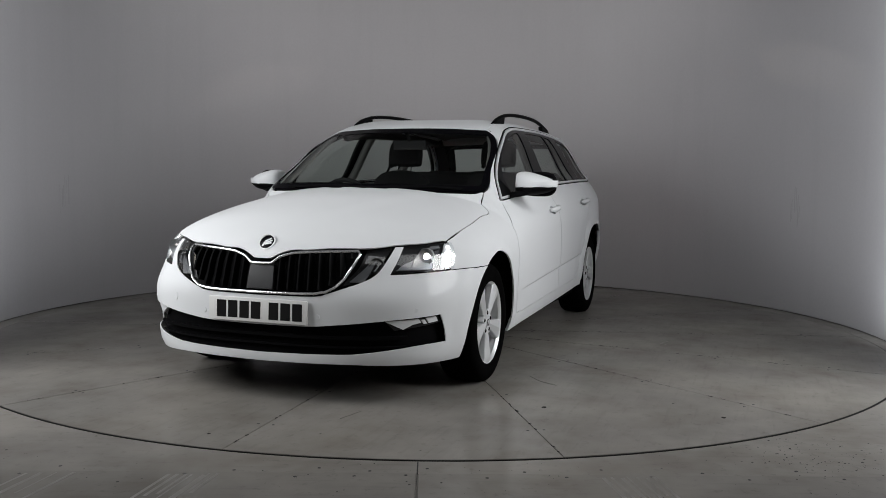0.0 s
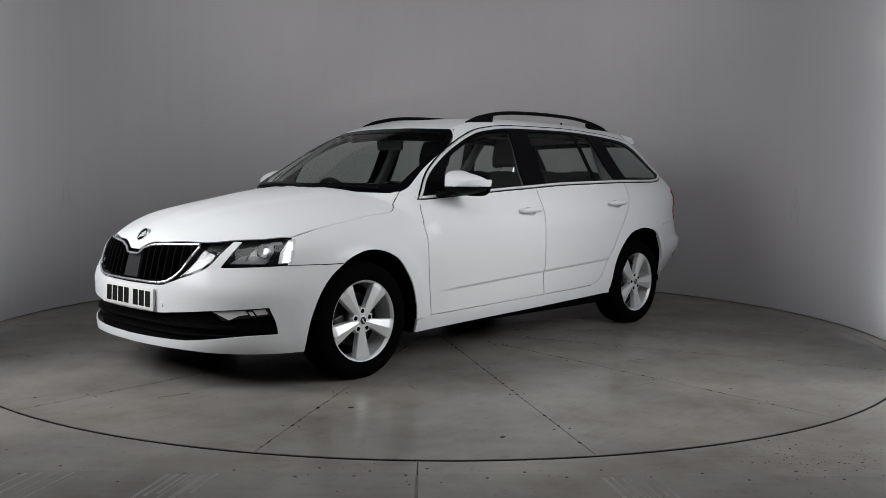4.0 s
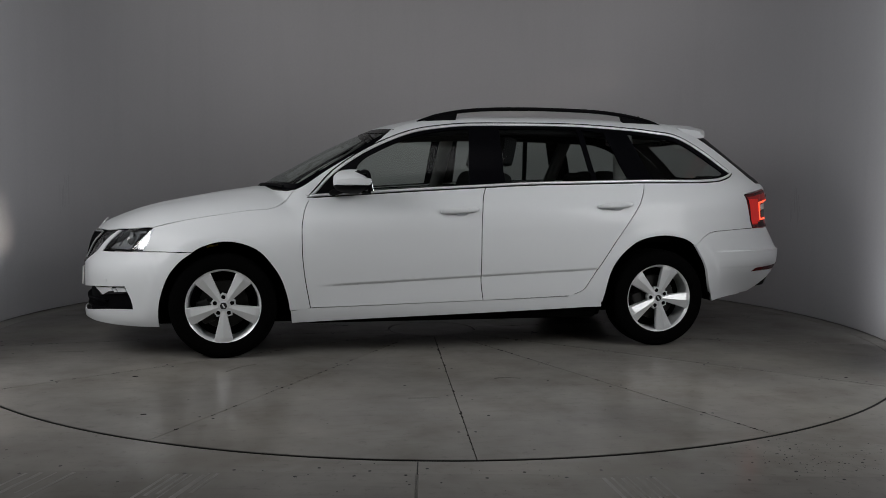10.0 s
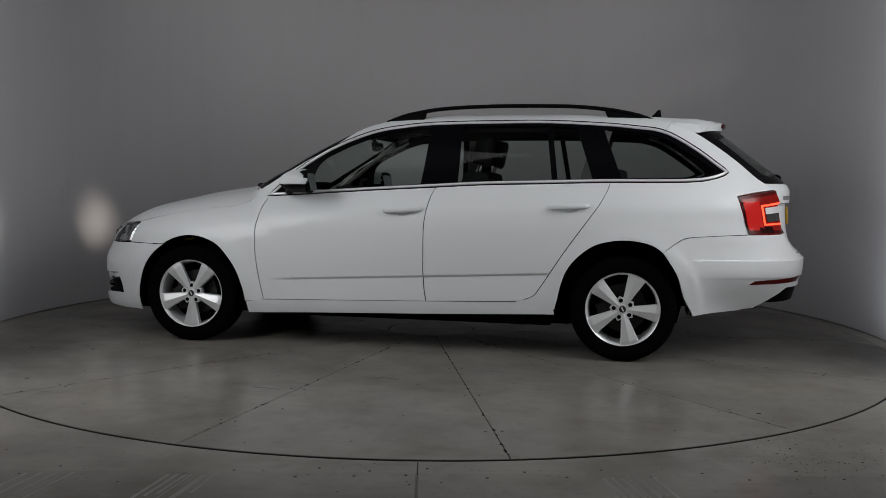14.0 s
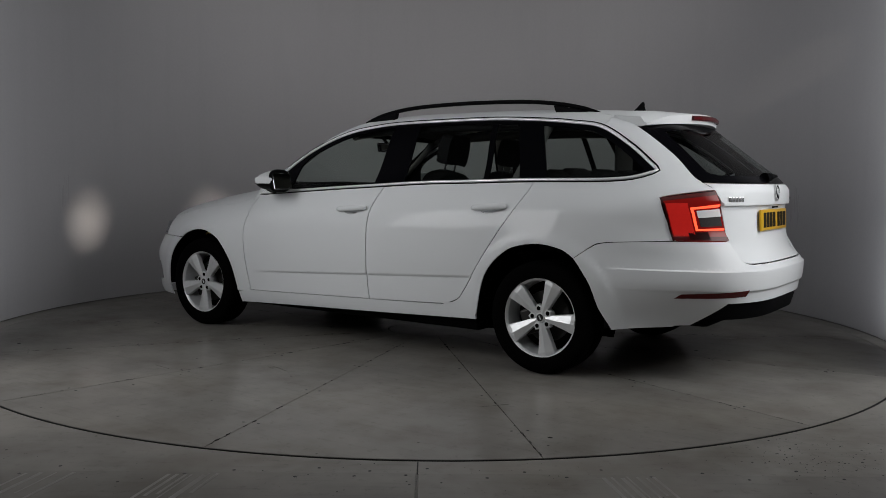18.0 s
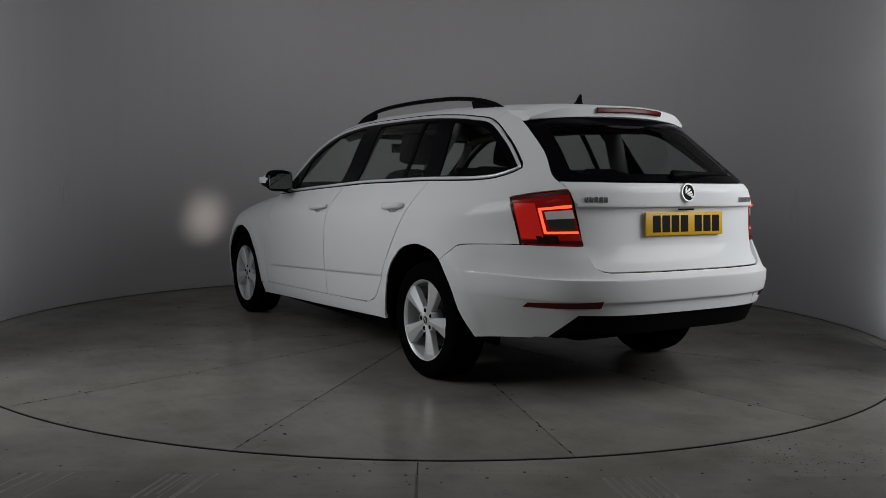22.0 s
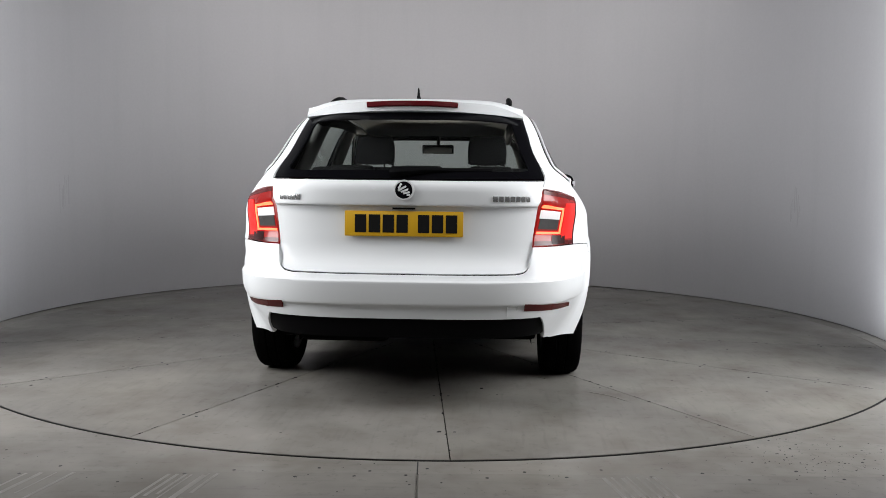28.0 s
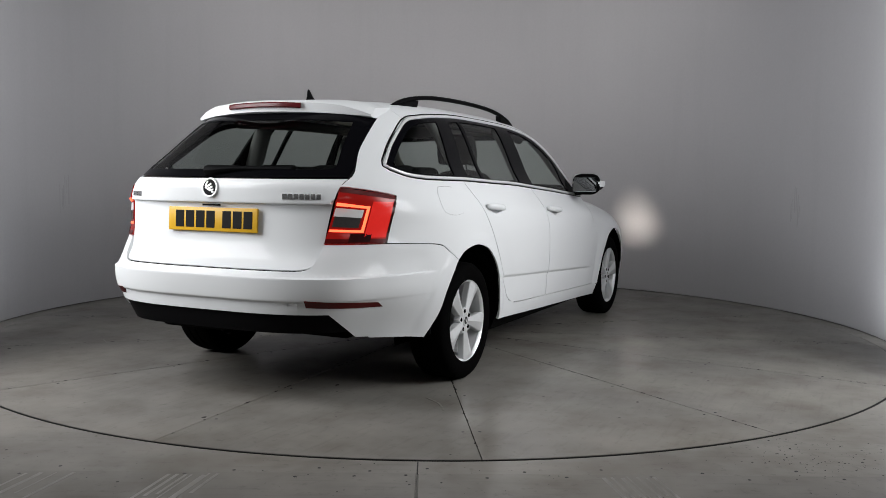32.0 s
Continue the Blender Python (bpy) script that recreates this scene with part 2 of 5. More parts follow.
def on_end(ax, sign, *pts):
    """Points (x, y, z) as drawn by end_of."""
    return [(.9 * math.atan2(y, sign * (x - ax)), z) for x, y, z in pts]


def skin(poly, project, step=.03, gap=.002, depth=.014, name="panel", holes=(), more=()):
    """A sheet over an outline, laid on the body by project, with its rim turned inwards."""
    f, out = project
    poly = shrink(poly, gap) if gap else list(poly)
    a = np.array(poly)
    lo, hi = a.min(0), a.max(0)
    gx, gy = np.meshgrid(np.arange(lo[0] + step / 2, hi[0], step), np.arange(lo[1] + step / 2, hi[1], step))
    g = np.stack([gx.ravel(), gy.ravel()], 1)
    g = g[within(shrink(poly, step * .35), g)] if len(g) else g
    if len(more):
        q = np.array(more, float)
        g = np.vstack([g, q[within(shrink(poly, .004), q)]])
    for h in holes:
        g = g[~within(shrink(h, -step * .35), g)]
    pts, edges = [Vector(p) for p in poly], []
    for h in holes:
        k = len(pts)
        pts += [Vector(p) for p in h]
        edges += [(k + i, k + (i + 1) % len(h)) for i in range(len(h))]
    pts += [Vector(p) for p in g]
    v, _, tris, *_ = geometry.delaunay_2d_cdt(pts, edges, [list(range(len(poly)))], 1, 1e-6)
    if holes:
        mid = np.array([tuple((v[t[0]] + v[t[1]] + v[t[2]]) / 3) for t in tris])
        keep = np.ones(len(mid), bool)
        for h in holes:
            keep &= ~within(h, mid)
        tris = [t for t, k in zip(tris, keep) if k]
        used = sorted({i for t in tris for i in t})
        at = {i: k for k, i in enumerate(used)}
        v, tris = [v[i] for i in used], [[at[i] for i in t] for t in tris]
    q = f(np.array([tuple(p) for p in v]))
    bm = bmesh.new()
    bv = [bm.verts.new(p) for p in q]
    for t in tris:
        bm.faces.new([bv[i] for i in t])
    bm.normal_update()
    mean = sum((fc.normal * fc.calc_area() for fc in bm.faces), Vector())
    if mean.dot(Vector(out)) < 0:
        bmesh.ops.reverse_faces(bm, faces=bm.faces)
        bm.normal_update()
    if depth:
        rim = [e for e in bm.edges if e.is_boundary]
        nor = {vv: vv.normal.copy() for e in rim for vv in e.verts}
        ext = bmesh.ops.extrude_edge_only(bm, edges=rim)["geom"]
        new_v = [x for x in ext if isinstance(x, bmesh.types.BMVert)]
        co = {tuple(round(c, 6) for c in k.co): n for k, n in nor.items()}
        for x in new_v:
            x.co -= co.get(tuple(round(c, 6) for c in x.co), Vector(out)) * depth
    me = bpy.data.meshes.new(name)
    bm.to_mesh(me)
    bm.free()
    me.polygons.foreach_set("use_smooth", [True] * len(me.polygons))
    me.set_sharp_from_angle(angle=radians(40))
    return me


def tube(path, r, n=8, closed=False, flat=1.0):
    """A rod along path; r: radius, or one for each point."""
    p = [Vector(q) for q in path]
    bm = bmesh.new()
    rings = []
    for i, c in enumerate(p):
        a = p[i - 1] if i or closed else p[0]
        b = p[(i + 1) % len(p)] if i < len(p) - 1 or closed else p[-1]
        t = (b - a).normalized()
        u = t.cross(Vector((0, 0, 1)))
        u = u.normalized() if u.length > 1e-4 else Vector((1, 0, 0))
        w = u.cross(t)
        rr = r[i] if isinstance(r, (list, tuple)) else r
        rings.append([bm.verts.new(c + (u * math.cos(k * math.tau / n) + w * flat * math.sin(k * math.tau / n)) * rr) for k in range(n)])
    m = len(rings)
    for i in range(m if closed else m - 1):
        for k in range(n):
            bm.faces.new((rings[i][k], rings[i][(k + 1) % n], rings[(i + 1) % m][(k + 1) % n], rings[(i + 1) % m][k]))
    if not closed:
        bm.faces.new(rings[0])
        bm.faces.new(rings[-1][::-1])
    bmesh.ops.recalc_face_normals(bm, faces=bm.faces)
    return bm


def ribbon(path, width, thick, normal):
    """A flat strip along path, wide across normal and path."""
    p = [Vector(q) for q in path]
    bm = bmesh.new()
    rings = []
    for i, c in enumerate(p):
        t = (p[min(i + 1, len(p) - 1)] - p[max(i - 1, 0)]).normalized()
        nn = Vector(normal[i] if isinstance(normal, list) else normal)
        s = t.cross(nn).normalized()
        nn = s.cross(t).normalized()
        rings.append([bm.verts.new(c + s * width * a + nn * thick * b) for a, b in ((-.5, -.5), (.5, -.5), (.5, .3), (.3, .5), (-.3, .5), (-.5, .3))])
    for i in range(len(rings) - 1):
        for k in range(6):
            bm.faces.new((rings[i][k], rings[i][(k + 1) % 6], rings[i + 1][(k + 1) % 6], rings[i + 1][k]))
    bm.faces.new(rings[0])
    bm.faces.new(rings[-1][::-1])
    bmesh.ops.recalc_face_normals(bm, faces=bm.faces)
    return bm


def box(x0, x1, y0, y1, z0, z1, bevel=.01, seg=2):
    bm = bmesh.new()
    bmesh.ops.create_cube(bm, size=1, matrix=Matrix.LocRotScale(((x0 + x1) / 2, (y0 + y1) / 2, (z0 + z1) / 2), None, (abs(x1 - x0), abs(y1 - y0), abs(z1 - z0))))
    if bevel:
        bmesh.ops.bevel(bm, geom=bm.edges[:], offset=bevel, segments=seg, affect="EDGES", profile=.6)
    return bm


def lathe(profile, n=48, axis="Y"):
    """A turned body: profile of (radius, along) points round the axis."""
    bm = bmesh.new()
    rings = []
    for r, h in profile:
        ring = []
        for k in range(n):
            a = k * math.tau / n
            ring.append(bm.verts.new((r * math.cos(a), h, r * math.sin(a)) if axis == "Y" else (r * math.cos(a), r * math.sin(a), h)))
        rings.append(ring)
    for i in range(len(rings) - 1):
        for k in range(n):
            bm.faces.new((rings[i][k], rings[i][(k + 1) % n], rings[i + 1][(k + 1) % n], rings[i + 1][k]))
    bmesh.ops.remove_doubles(bm, verts=bm.verts, dist=1e-5)
    bmesh.ops.recalc_face_normals(bm, faces=bm.faces)
    return bm


def turned(bm, m):
    bmesh.ops.transform(bm, matrix=m, verts=bm.verts)
    return bm


def prism(poly, y0, y1, bevel=.004):
    """An outline drawn on (x, z), thick from y0 to y1."""
    bm = bmesh.new()
    a = [bm.verts.new((x, y0, z)) for x, z in poly]
    f = bm.faces.new(a)
    ext = bmesh.ops.extrude_face_region(bm, geom=[f])["geom"]
    for v in ext:
        if isinstance(v, bmesh.types.BMVert):
            v.co.y = y1
    bmesh.ops.recalc_face_normals(bm, faces=bm.faces)
    if bevel:
        bmesh.ops.bevel(bm, geom=bm.edges[:], offset=bevel, segments=2, affect="EDGES", profile=.6)
    return bm

# ---- the booth ----


def floor_material():
    """Painted boards: cloudy wear, scratches, specks of dirt, uneven gloss."""
    m = bpy.data.materials.new("scuffed_floor_boards")
    m.use_nodes = True
    n, l = m.node_tree.nodes, m.node_tree.links
    b = n["Principled BSDF"]
    co = n.new("ShaderNodeTexCoord")
    info = n.new("ShaderNodeObjectInfo")

    def noise_tex(scale, detail, rough=.6, stretch=None):
        t = n.new("ShaderNodeTexNoise")
        t.inputs["Scale"].default_value, t.inputs["Detail"].default_value, t.inputs["Roughness"].default_value = scale, detail, rough
        if stretch:
            mp = n.new("ShaderNodeMapping")
            mp.inputs["Scale"].default_value = stretch
            l.new(co.outputs["Object"], mp.inputs["Vector"])
            l.new(mp.outputs[0], t.inputs["Vector"])
        else:
            l.new(co.outputs["Object"], t.inputs["Vector"])
        return t.outputs["Fac"]

    def ramp(value, stops):
        r = n.new("ShaderNodeValToRGB")
        while len(r.color_ramp.elements) < len(stops):
            r.color_ramp.elements.new(.5)
        for el, (p, c) in zip(r.color_ramp.elements, stops):
            el.position, el.color = p, (c, c, c, 1) if isinstance(c, float) else (*c, 1)
        l.new(value, r.inputs[0])
        return r.outputs[0]

    def times(a, c):
        k = n.new("ShaderNodeMix")
        k.data_type, k.blend_type = "RGBA", "MULTIPLY"
        k.inputs["Factor"].default_value = 1
        l.new(a, k.inputs["A"])
        l.new(c, k.inputs["B"])
        return k.outputs["Result"]
    cloud = ramp(noise_tex(1.3, 4), [(.3, (.156, .150, .141)), (.5, (.193, .183, .169)), (.70, (.231, .217, .194))])
    scratch = ramp(noise_tex(4, 2, .5, (1, 9, 1)), [(.28, .93), (.44, 1.0)])
    stain = ramp(noise_tex(2.6, 6, .62), [(.22, (.82, .78, .72)), (.38, (.95, .93, .90)), (.50, (1.0, 1.0, 1.0)), (.72, (1.05, 1.05, 1.07))])
    fleck = ramp(noise_tex(22, 3, .7), [(.30, .86), (.42, 1.0)])
    vor = n.new("ShaderNodeTexVoronoi")
    vor.inputs["Scale"].default_value = 5.5
    l.new(co.outputs["Object"], vor.inputs["Vector"])
    speck = ramp(vor.outputs["Distance"], [(.0, .30), (.024, .4), (.040, 1.0)])
    board = ramp(info.outputs["Random"], [(0, .93), (1, 1.06)])
    l.new(times(times(times(times(times(cloud, scratch), stain), fleck), speck), board), b.inputs["Base Color"])
    b.inputs["Specular IOR Level"].default_value = .06
    l.new(ramp(noise_tex(1.6, 2), [(.3, .15), (.7, .26)]), b.inputs["Roughness"])
    bump = n.new("ShaderNodeBump")
    bump.inputs["Strength"].default_value, bump.inputs["Distance"].default_value = .05, .002
    l.new(noise_tex(3.0, 2), bump.inputs["Height"])
    l.new(bump.outputs[0], b.inputs["Normal"])
    return m


def wall_material():
    """Matt white paint with faint upright smears and soft patches."""
    m = material("white_booth_wall", (.432, .420, .430), .6, spec=.2)
    n, l = m.node_tree.nodes, m.node_tree.links
    co, total = n.new("ShaderNodeTexCoord"), None
    for stretch, scale, lo, hi, depth in (((7, 7, .5), 1.0, .52, .78, .03), ((1, 1, .8), .8, .3, .7, .04), ((1, 1, 1), 45, .35, .65, .02)):
        mp, t, r = n.new("ShaderNodeMapping"), n.new("ShaderNodeTexNoise"), n.new("ShaderNodeMapRange")
        mp.inputs["Scale"].default_value = stretch
        t.inputs["Scale"].default_value, t.inputs["Detail"].default_value = scale, 4
        r.inputs["From Min"].default_value, r.inputs["From Max"].default_value = lo, hi
        r.inputs["To Min"].default_value, r.inputs["To Max"].default_value = 1, 1 - depth
        l.new(co.outputs["Object"], mp.inputs["Vector"])
        l.new(mp.outputs[0], t.inputs["Vector"])
        l.new(t.outputs["Fac"], r.inputs["Value"])
        if total:
            k = n.new("ShaderNodeMath")
            k.operation = "MULTIPLY"
            l.new(total, k.inputs[0])
            l.new(r.outputs["Result"], k.inputs[1])
        total = k.outputs[0] if total else r.outputs["Result"]
    tint = n.new("ShaderNodeMix")
    tint.data_type, tint.blend_type = "RGBA", "MULTIPLY"
    tint.inputs["Factor"].default_value = 1
    tint.inputs["A"].default_value = (.432, .420, .430, 1)
    l.new(total, tint.inputs["B"])
    l.new(tint.outputs["Result"], n["Principled BSDF"].inputs["Base Color"])
    return m


WALL = wall_material()
WALL_SCUFF = material("scuffed_wall_paint", (.37, .36, .365), .6, spec=.2, grain=.2, scale=80)
FLOOR_PAINT = floor_material()
ROOM = material("room_plaster", (.10, .10, .10), .9, grain=.05, scale=20, wear=.1)
DARK = material("dark_pit", (.01, .01, .01), .9, grain=.2, scale=20)
TABLE_R, PLATES, LOW = 2.929, 14, -.0035     # the floor lies a little below the table


def booth():
    # curved wall with thickness, open towards the camera
    cx, cy, r, h = 0, .054, 3.057, 3.6
    v, f, n = [], [], 96
    for i in range(n + 1):
        a = radians(-32 + 244 * i / n)
        for rr, z in ((r, .002), (r, h), (r + .06, h), (r + .06, .002)):
            v.append((cx + rr * math.cos(a), cy + rr * math.sin(a), z))
    for i in range(n):
        for k in range(4):
            f.append((4 * i + k, 4 * i + (k + 1) % 4, 4 * i + 4 + (k + 1) % 4, 4 * i + 4 + k))
    f += [(3, 2, 1, 0), (4 * n, 4 * n + 1, 4 * n + 2, 4 * n + 3)]
    wall = tagged(part("wall_curved", mesh_of("wall_curved", v, f, True, 40), WALL), "smooth white curved wall of a photo booth", "wall", kind="structure")
    rng = random.Random(5)
    for a0, z0 in ((163, .90), (17.5, .86)):
        for k in range(6):
            a, z, n = radians(a0 + .38 * (k - 2.5) + rng.uniform(-.1, .1)), z0 + rng.uniform(-.06, .06), rng.uniform(.05, .13)
            pts = [(cx + (r - .001) * math.cos(a), cy + (r - .001) * math.sin(a), z + d) for d in (-n, 0, n)]
            part("scuff_mark", ribbon(pts, rng.uniform(.004, .009), .001, (-math.cos(a), -math.sin(a), 0)), WALL_SCUFF, wall, "faint upright scuff")
    # room round the booth
    for name, b in (("ceiling", (-5.5, 5.5, -9, 4.5, 4.5, 4.6)), ("wall_back", (-5.6, 5.6, 4.5, 4.6, 0, 4.6)), ("wall_left", (-5.6, -5.5, -9, 4.5, 0, 4.6)),
                    ("wall_right", (5.5, 5.6, -9, 4.5, 0, 4.6)), ("wall_front", (-5.6, 5.6, -9.1, -9, 0, 4.6))):
        tagged(part(name, box(*b, bevel=0), ROOM), "plain plastered surface closing the studio", "ceiling" if name == "ceiling" else "wall", kind="structure")
    # floor round the turntable
    v, f, n = [], [], 160
    for i in range(n):
        a = math.tau * i / n
        c, s = math.cos(a), math.sin(a)
        k = 10 / max(abs(c), abs(s))
        for rr, z in ((TABLE_R + .010, -.05), (TABLE_R + .010, LOW), (k, LOW)):
            v.append((rr * c, rr * s, z))
    for i in range(n):
        j = (i + 1) % n
        f += [(3 * i, 3 * i + 1, 3 * j + 1, 3 * j), (3 * i + 1, 3 * i + 2, 3 * j + 2, 3 * j + 1)]
    floor = tagged(part("floor", mesh_of("floor", v, f, False), FLOOR_PAINT), "scuffed grey-beige painted board floor round the turntable", "floor", kind="structure")
    pit = tagged(part("turntable_pit", turned(lathe([(0, 0), (TABLE_R + .1, 0)], 64, "Z"), pose(0, 0, -.06)), DARK), "dark recess below the turntable", "floor", kind="structure")
    # black ring in the open gap, standing in for its shade
    seam = turned(lathe([(TABLE_R + .003, 0), (TABLE_R + .0097, 0)], 160, "Z"), pose(0, 0, LOW - .003))
    part("gap_shade_ring", seam, DARK, floor, "black ring painted for the shade in the turntable gap")
    # threshold boards in front
    for x0, x1 in ((-3.2, -.0490), (-.0410, 3.2)):
        part("threshold_board", box(x0, x1, -4.6, -3.09, -.03, LOW + .006, .0015, 1), FLOOR_PAINT, floor)
    part("board_joint", box(-.0475, -.0425, -3.085, -2.942, -.03, LOW + .0005, 0), DARK, floor)
    part("board_joint", box(-.95, -.05, -3.0915, -3.0865, -.03, LOW + .0008, 0), DARK, floor)
    scrapes(floor)
    # screws along the edges
    for i, x in enumerate((-1.62, -1.43, -1.33, -.86, -.70, -.47, -.40, -.265, -.215, -.085, -.01, .20, .34, .48, .62, .78, .98, 1.12, 1.33, 1.46)):
        y = -3.11 - .012 * (i % 3) if i % 2 else -3.05 + .015 * (i % 4)
        part("screw", SCREW, DARK, floor).location = (x, y, LOW + (.0066 if y < -3.09 else .0006))


def turntable():
    table = tagged(new("turntable"), "round car turntable of scuffed grey painted boards", "turntable")
    a0, da = 4.9, 360 / PLATES
    gap = .0022
    for i in range(PLATES):
        lo, hi = radians(a0 + i * da), radians(a0 + (i + 1) * da)
        pts = [(.30 * math.cos(lo) , .30 * math.sin(lo))]
        m = 14
        rim = [(TABLE_R * math.cos(lo + (hi - lo) * k / m), TABLE_R * math.sin(lo + (hi - lo) * k / m)) for k in range(m + 1)]
        inner = [(.30 * math.cos(hi - (hi - lo) * k / 3), .30 * math.sin(hi - (hi - lo) * k / 3)) for k in range(4)]
        poly = shrink(rim + inner, gap)
        me = bpy.data.meshes.new("plate")
        bm = bmesh.new()
        fc = bm.faces.new([bm.verts.new((x, y, 0)) for x, y in poly])
        if fc.normal.z < 0:
            fc.normal_flip()
        ext = bmesh.ops.extrude_face_region(bm, geom=[fc])["geom"]
        for x in ext:
            if isinstance(x, bmesh.types.BMVert):
                x.co.z = -.03
        bmesh.ops.recalc_face_normals(bm, faces=bm.faces)
        bm.to_mesh(me)
        bm.free()
        part("board", me, FLOOR_PAINT, table)
        # pairs of screws along the joints
        for k in range(4):
            for s in (-1, 1):
                rr = .7 + .62 * k
                part("screw", SCREW, DARK, table).location = (rr * math.cos(lo) - s * .035 * math.sin(lo), rr * math.sin(lo) + s * .035 * math.cos(lo), .0006)
    # shade on the boards' outer edge, put in as a dark band
    part("rim_shade_band", lathe([(TABLE_R - .004, -.002), (TABLE_R + .002, -.002), (TABLE_R + .002, -.04), (TABLE_R - .004, -.04)], 160, "Z"), DARK, table, "dark band painted for the shade on the rim")
    part("hub_plate", turned(lathe([(0, 0), (.294, 0), (.298, -.004), (.298, -.03)], 48, "Z"), pose(0, 0, 0)), FLOOR_PAINT, table)
    return table


def marks(table):
    """Tyre scuffs, dirt spots and chipped joints on the turntable, each a thin film on the boards."""
    for pts, w in (([(-.16, 1.60), (-.10, 1.57), (-.04, 1.565)], .016), ([(-.06, 1.60), (-.02, 1.588)], .008), ([(1.20, 1.02), (1.30, 1.10), (1.36, 1.20)], .008),
                   ([(-1.5, 1.5), (-1.42, 1.62)], .007), ([(.35, 1.95), (.50, 1.93)], .006), ([(-1.95, -1.05), (-1.85, -.98), (-1.78, -.88)], .010), ([(-1.50, -.70), (-1.44, -.62)], .02), ([(2.2, .5), (2.35, .47)], .006)):
        part("scuff_mark", ribbon([(x, y, .0008) for x, y in spline(pts, .03)], w, .0012, (0, 0, 1)), SCUFF, table, "faint dark tyre scuff")
    for x, y, r in ((1.82, 1.245, .017), (1.69, 2.03, .015), (2.76, .08, .010), (.47, 1.67, .008), (-1.91, 1.87, .012), (-2.55, -.19, .012), (-1.76, -.36, .014), (-1.37, -1.79, .010), (.2, 2.3, .008), (-.7, 2.2, .008)):
        part("dirt_spot", turned(lathe([(0, .0012), (r * .7, .0011), (r, .0004)], 9, "Z"), Matrix.Translation((x, y, 0)) @ Matrix.Diagonal((1, .7, 1, 1))), DIRT, table, "dark dirt spot")
    rng = random.Random(7)
    bm = bmesh.new()
    for i in range(PLATES):
        a = radians(4.9 + i * 360 / PLATES)
        for k in range(34):
            r = .6 + 2.3 * rng.random() ** 1.6
            w, ln = .0025 + .006 * rng.random() ** 2, .012 + .05 * rng.random()
            off = rng.uniform(-.004, .004)
            vs = [bm.verts.new(((r + u) * math.cos(a) - (off + v) * math.sin(a), (r + u) * math.sin(a) + (off + v) * math.cos(a), .0006)) for u, v in ((-ln / 2, 0), (0, -w), (ln / 2, rng.uniform(-w, w) * .3), (0, w))]
            bm.faces.new(vs)
    tagged(part("joint_chips", bm, DIRT, table, "dark chipped board joints"), kind="stuff")


def scrapes(floor):
    """Pale scraped streaks and dark grit on the boards before the turntable."""
    rng = random.Random(11)
    for x0, lean, k in ((-.81, .22, 7), (.71, -.16, 7), (-1.30, .24, 4)):
        for i in range(k):
            x = x0 - .10 + .20 * i / k + rng.uniform(-.008, .008)
            y0, y1 = -3.105 - .02 * rng.random(), -3.30 - .18 * rng.random()
            pts = [(x + lean * (y - y0), y, LOW + .0062 + .0001 * i) for y in np.linspace(y0, y1, 5)]
            part("scrape_mark", ribbon(pts, rng.uniform(.006, .020), .0001, (0, 0, 1)), SCRAPE, floor, "pale scraped streak")
    bm = bmesh.new()
    for i in range(420):
        if i < 260:
            x, y = rng.gauss(1.55, .22), rng.gauss(-2.85, .16)
        else:
            x, y = rng.uniform(-1.9, 1.9), rng.uniform(-3.35, -2.75)
        if math.hypot(x, y) < TABLE_R + .04 or abs(y + 3.09) < .012:
            continue
        z, r = LOW + (.0068 if y < -3.09 else .0007), .0015 + .004 * rng.random() ** 3
        bm.faces.new([bm.verts.new((x + r * rng.uniform(.6, 1.3) * math.cos(a), y + r * rng.uniform(.6, 1.3) * math.sin(a), z)) for a in (0, 1.2, 2.4, 3.6, 4.9)])
    tagged(part("grit", bm, DIRT, floor, "dark grit on the boards"), kind="stuff")


SCRAPE = material("scraped_paint", (.205, .195, .181), .4, grain=.35, scale=40)
SCUFF = material("tyre_scuff", (.11, .102, .09), .6, spec=.1, grain=.6, scale=60)
DIRT = material("black_dirt", (.012, .011, .010), .8, spec=.05, grain=.4, scale=80)
SCREW = bpy.data.meshes.new("screw")
_b = lathe([(0, .0), (.006, .0), (.0075, -.001)], 8, "Z")
_b.to_mesh(SCREW)
_b.free()
booth()
TURNTABLE = turntable()
marks(TURNTABLE)

# ---- the car ----
CAR = tagged(new("car"), "white estate car, black roof rails, silver alloy wheels, lamps lit", "car")
FRONT, REAR = 1.2, -1.2
ARCH_F, ARCH_R = (1.338, .300), (-1.338, .312)


def both(name, me, mat, label="", parent=CAR):
    """A part on the left and its twin on the right."""
    return part(name, me, mat, parent, label), part(name, mirrored(me), mat, parent, label)


def sub_both(name, me, mat, pair, label=""):
    return part(name, me, mat, pair[0], label), part(name, mirrored(me), mat, pair[1], label)


WINDOW_TOP = [(.859, .928), (.80, .988), (.709, 1.084), (.54, 1.201), (.365, 1.287), (.195, 1.347), (.02, 1.377), (-.158, 1.394), (-.5, 1.403), (-.869, 1.405), (-1.2, 1.388), (-1.38, 1.371), (-1.56, 1.342), (-1.738, 1.242), (-1.87, 1.142), (-1.912, 1.110)]
WINDOW_TAIL = [(-1.912, 1.110), (-1.905, 1.090), (-1.80, 1.056), (-1.66, 1.043)]
BELT = [(-1.66, 1.043), (-1.45, 1.040), (-1.2, 1.037), (-.85, 1.026), (-.5, 1.015), (-.16, .995), (.19, .974), (.53, .951), (.859, .928)]
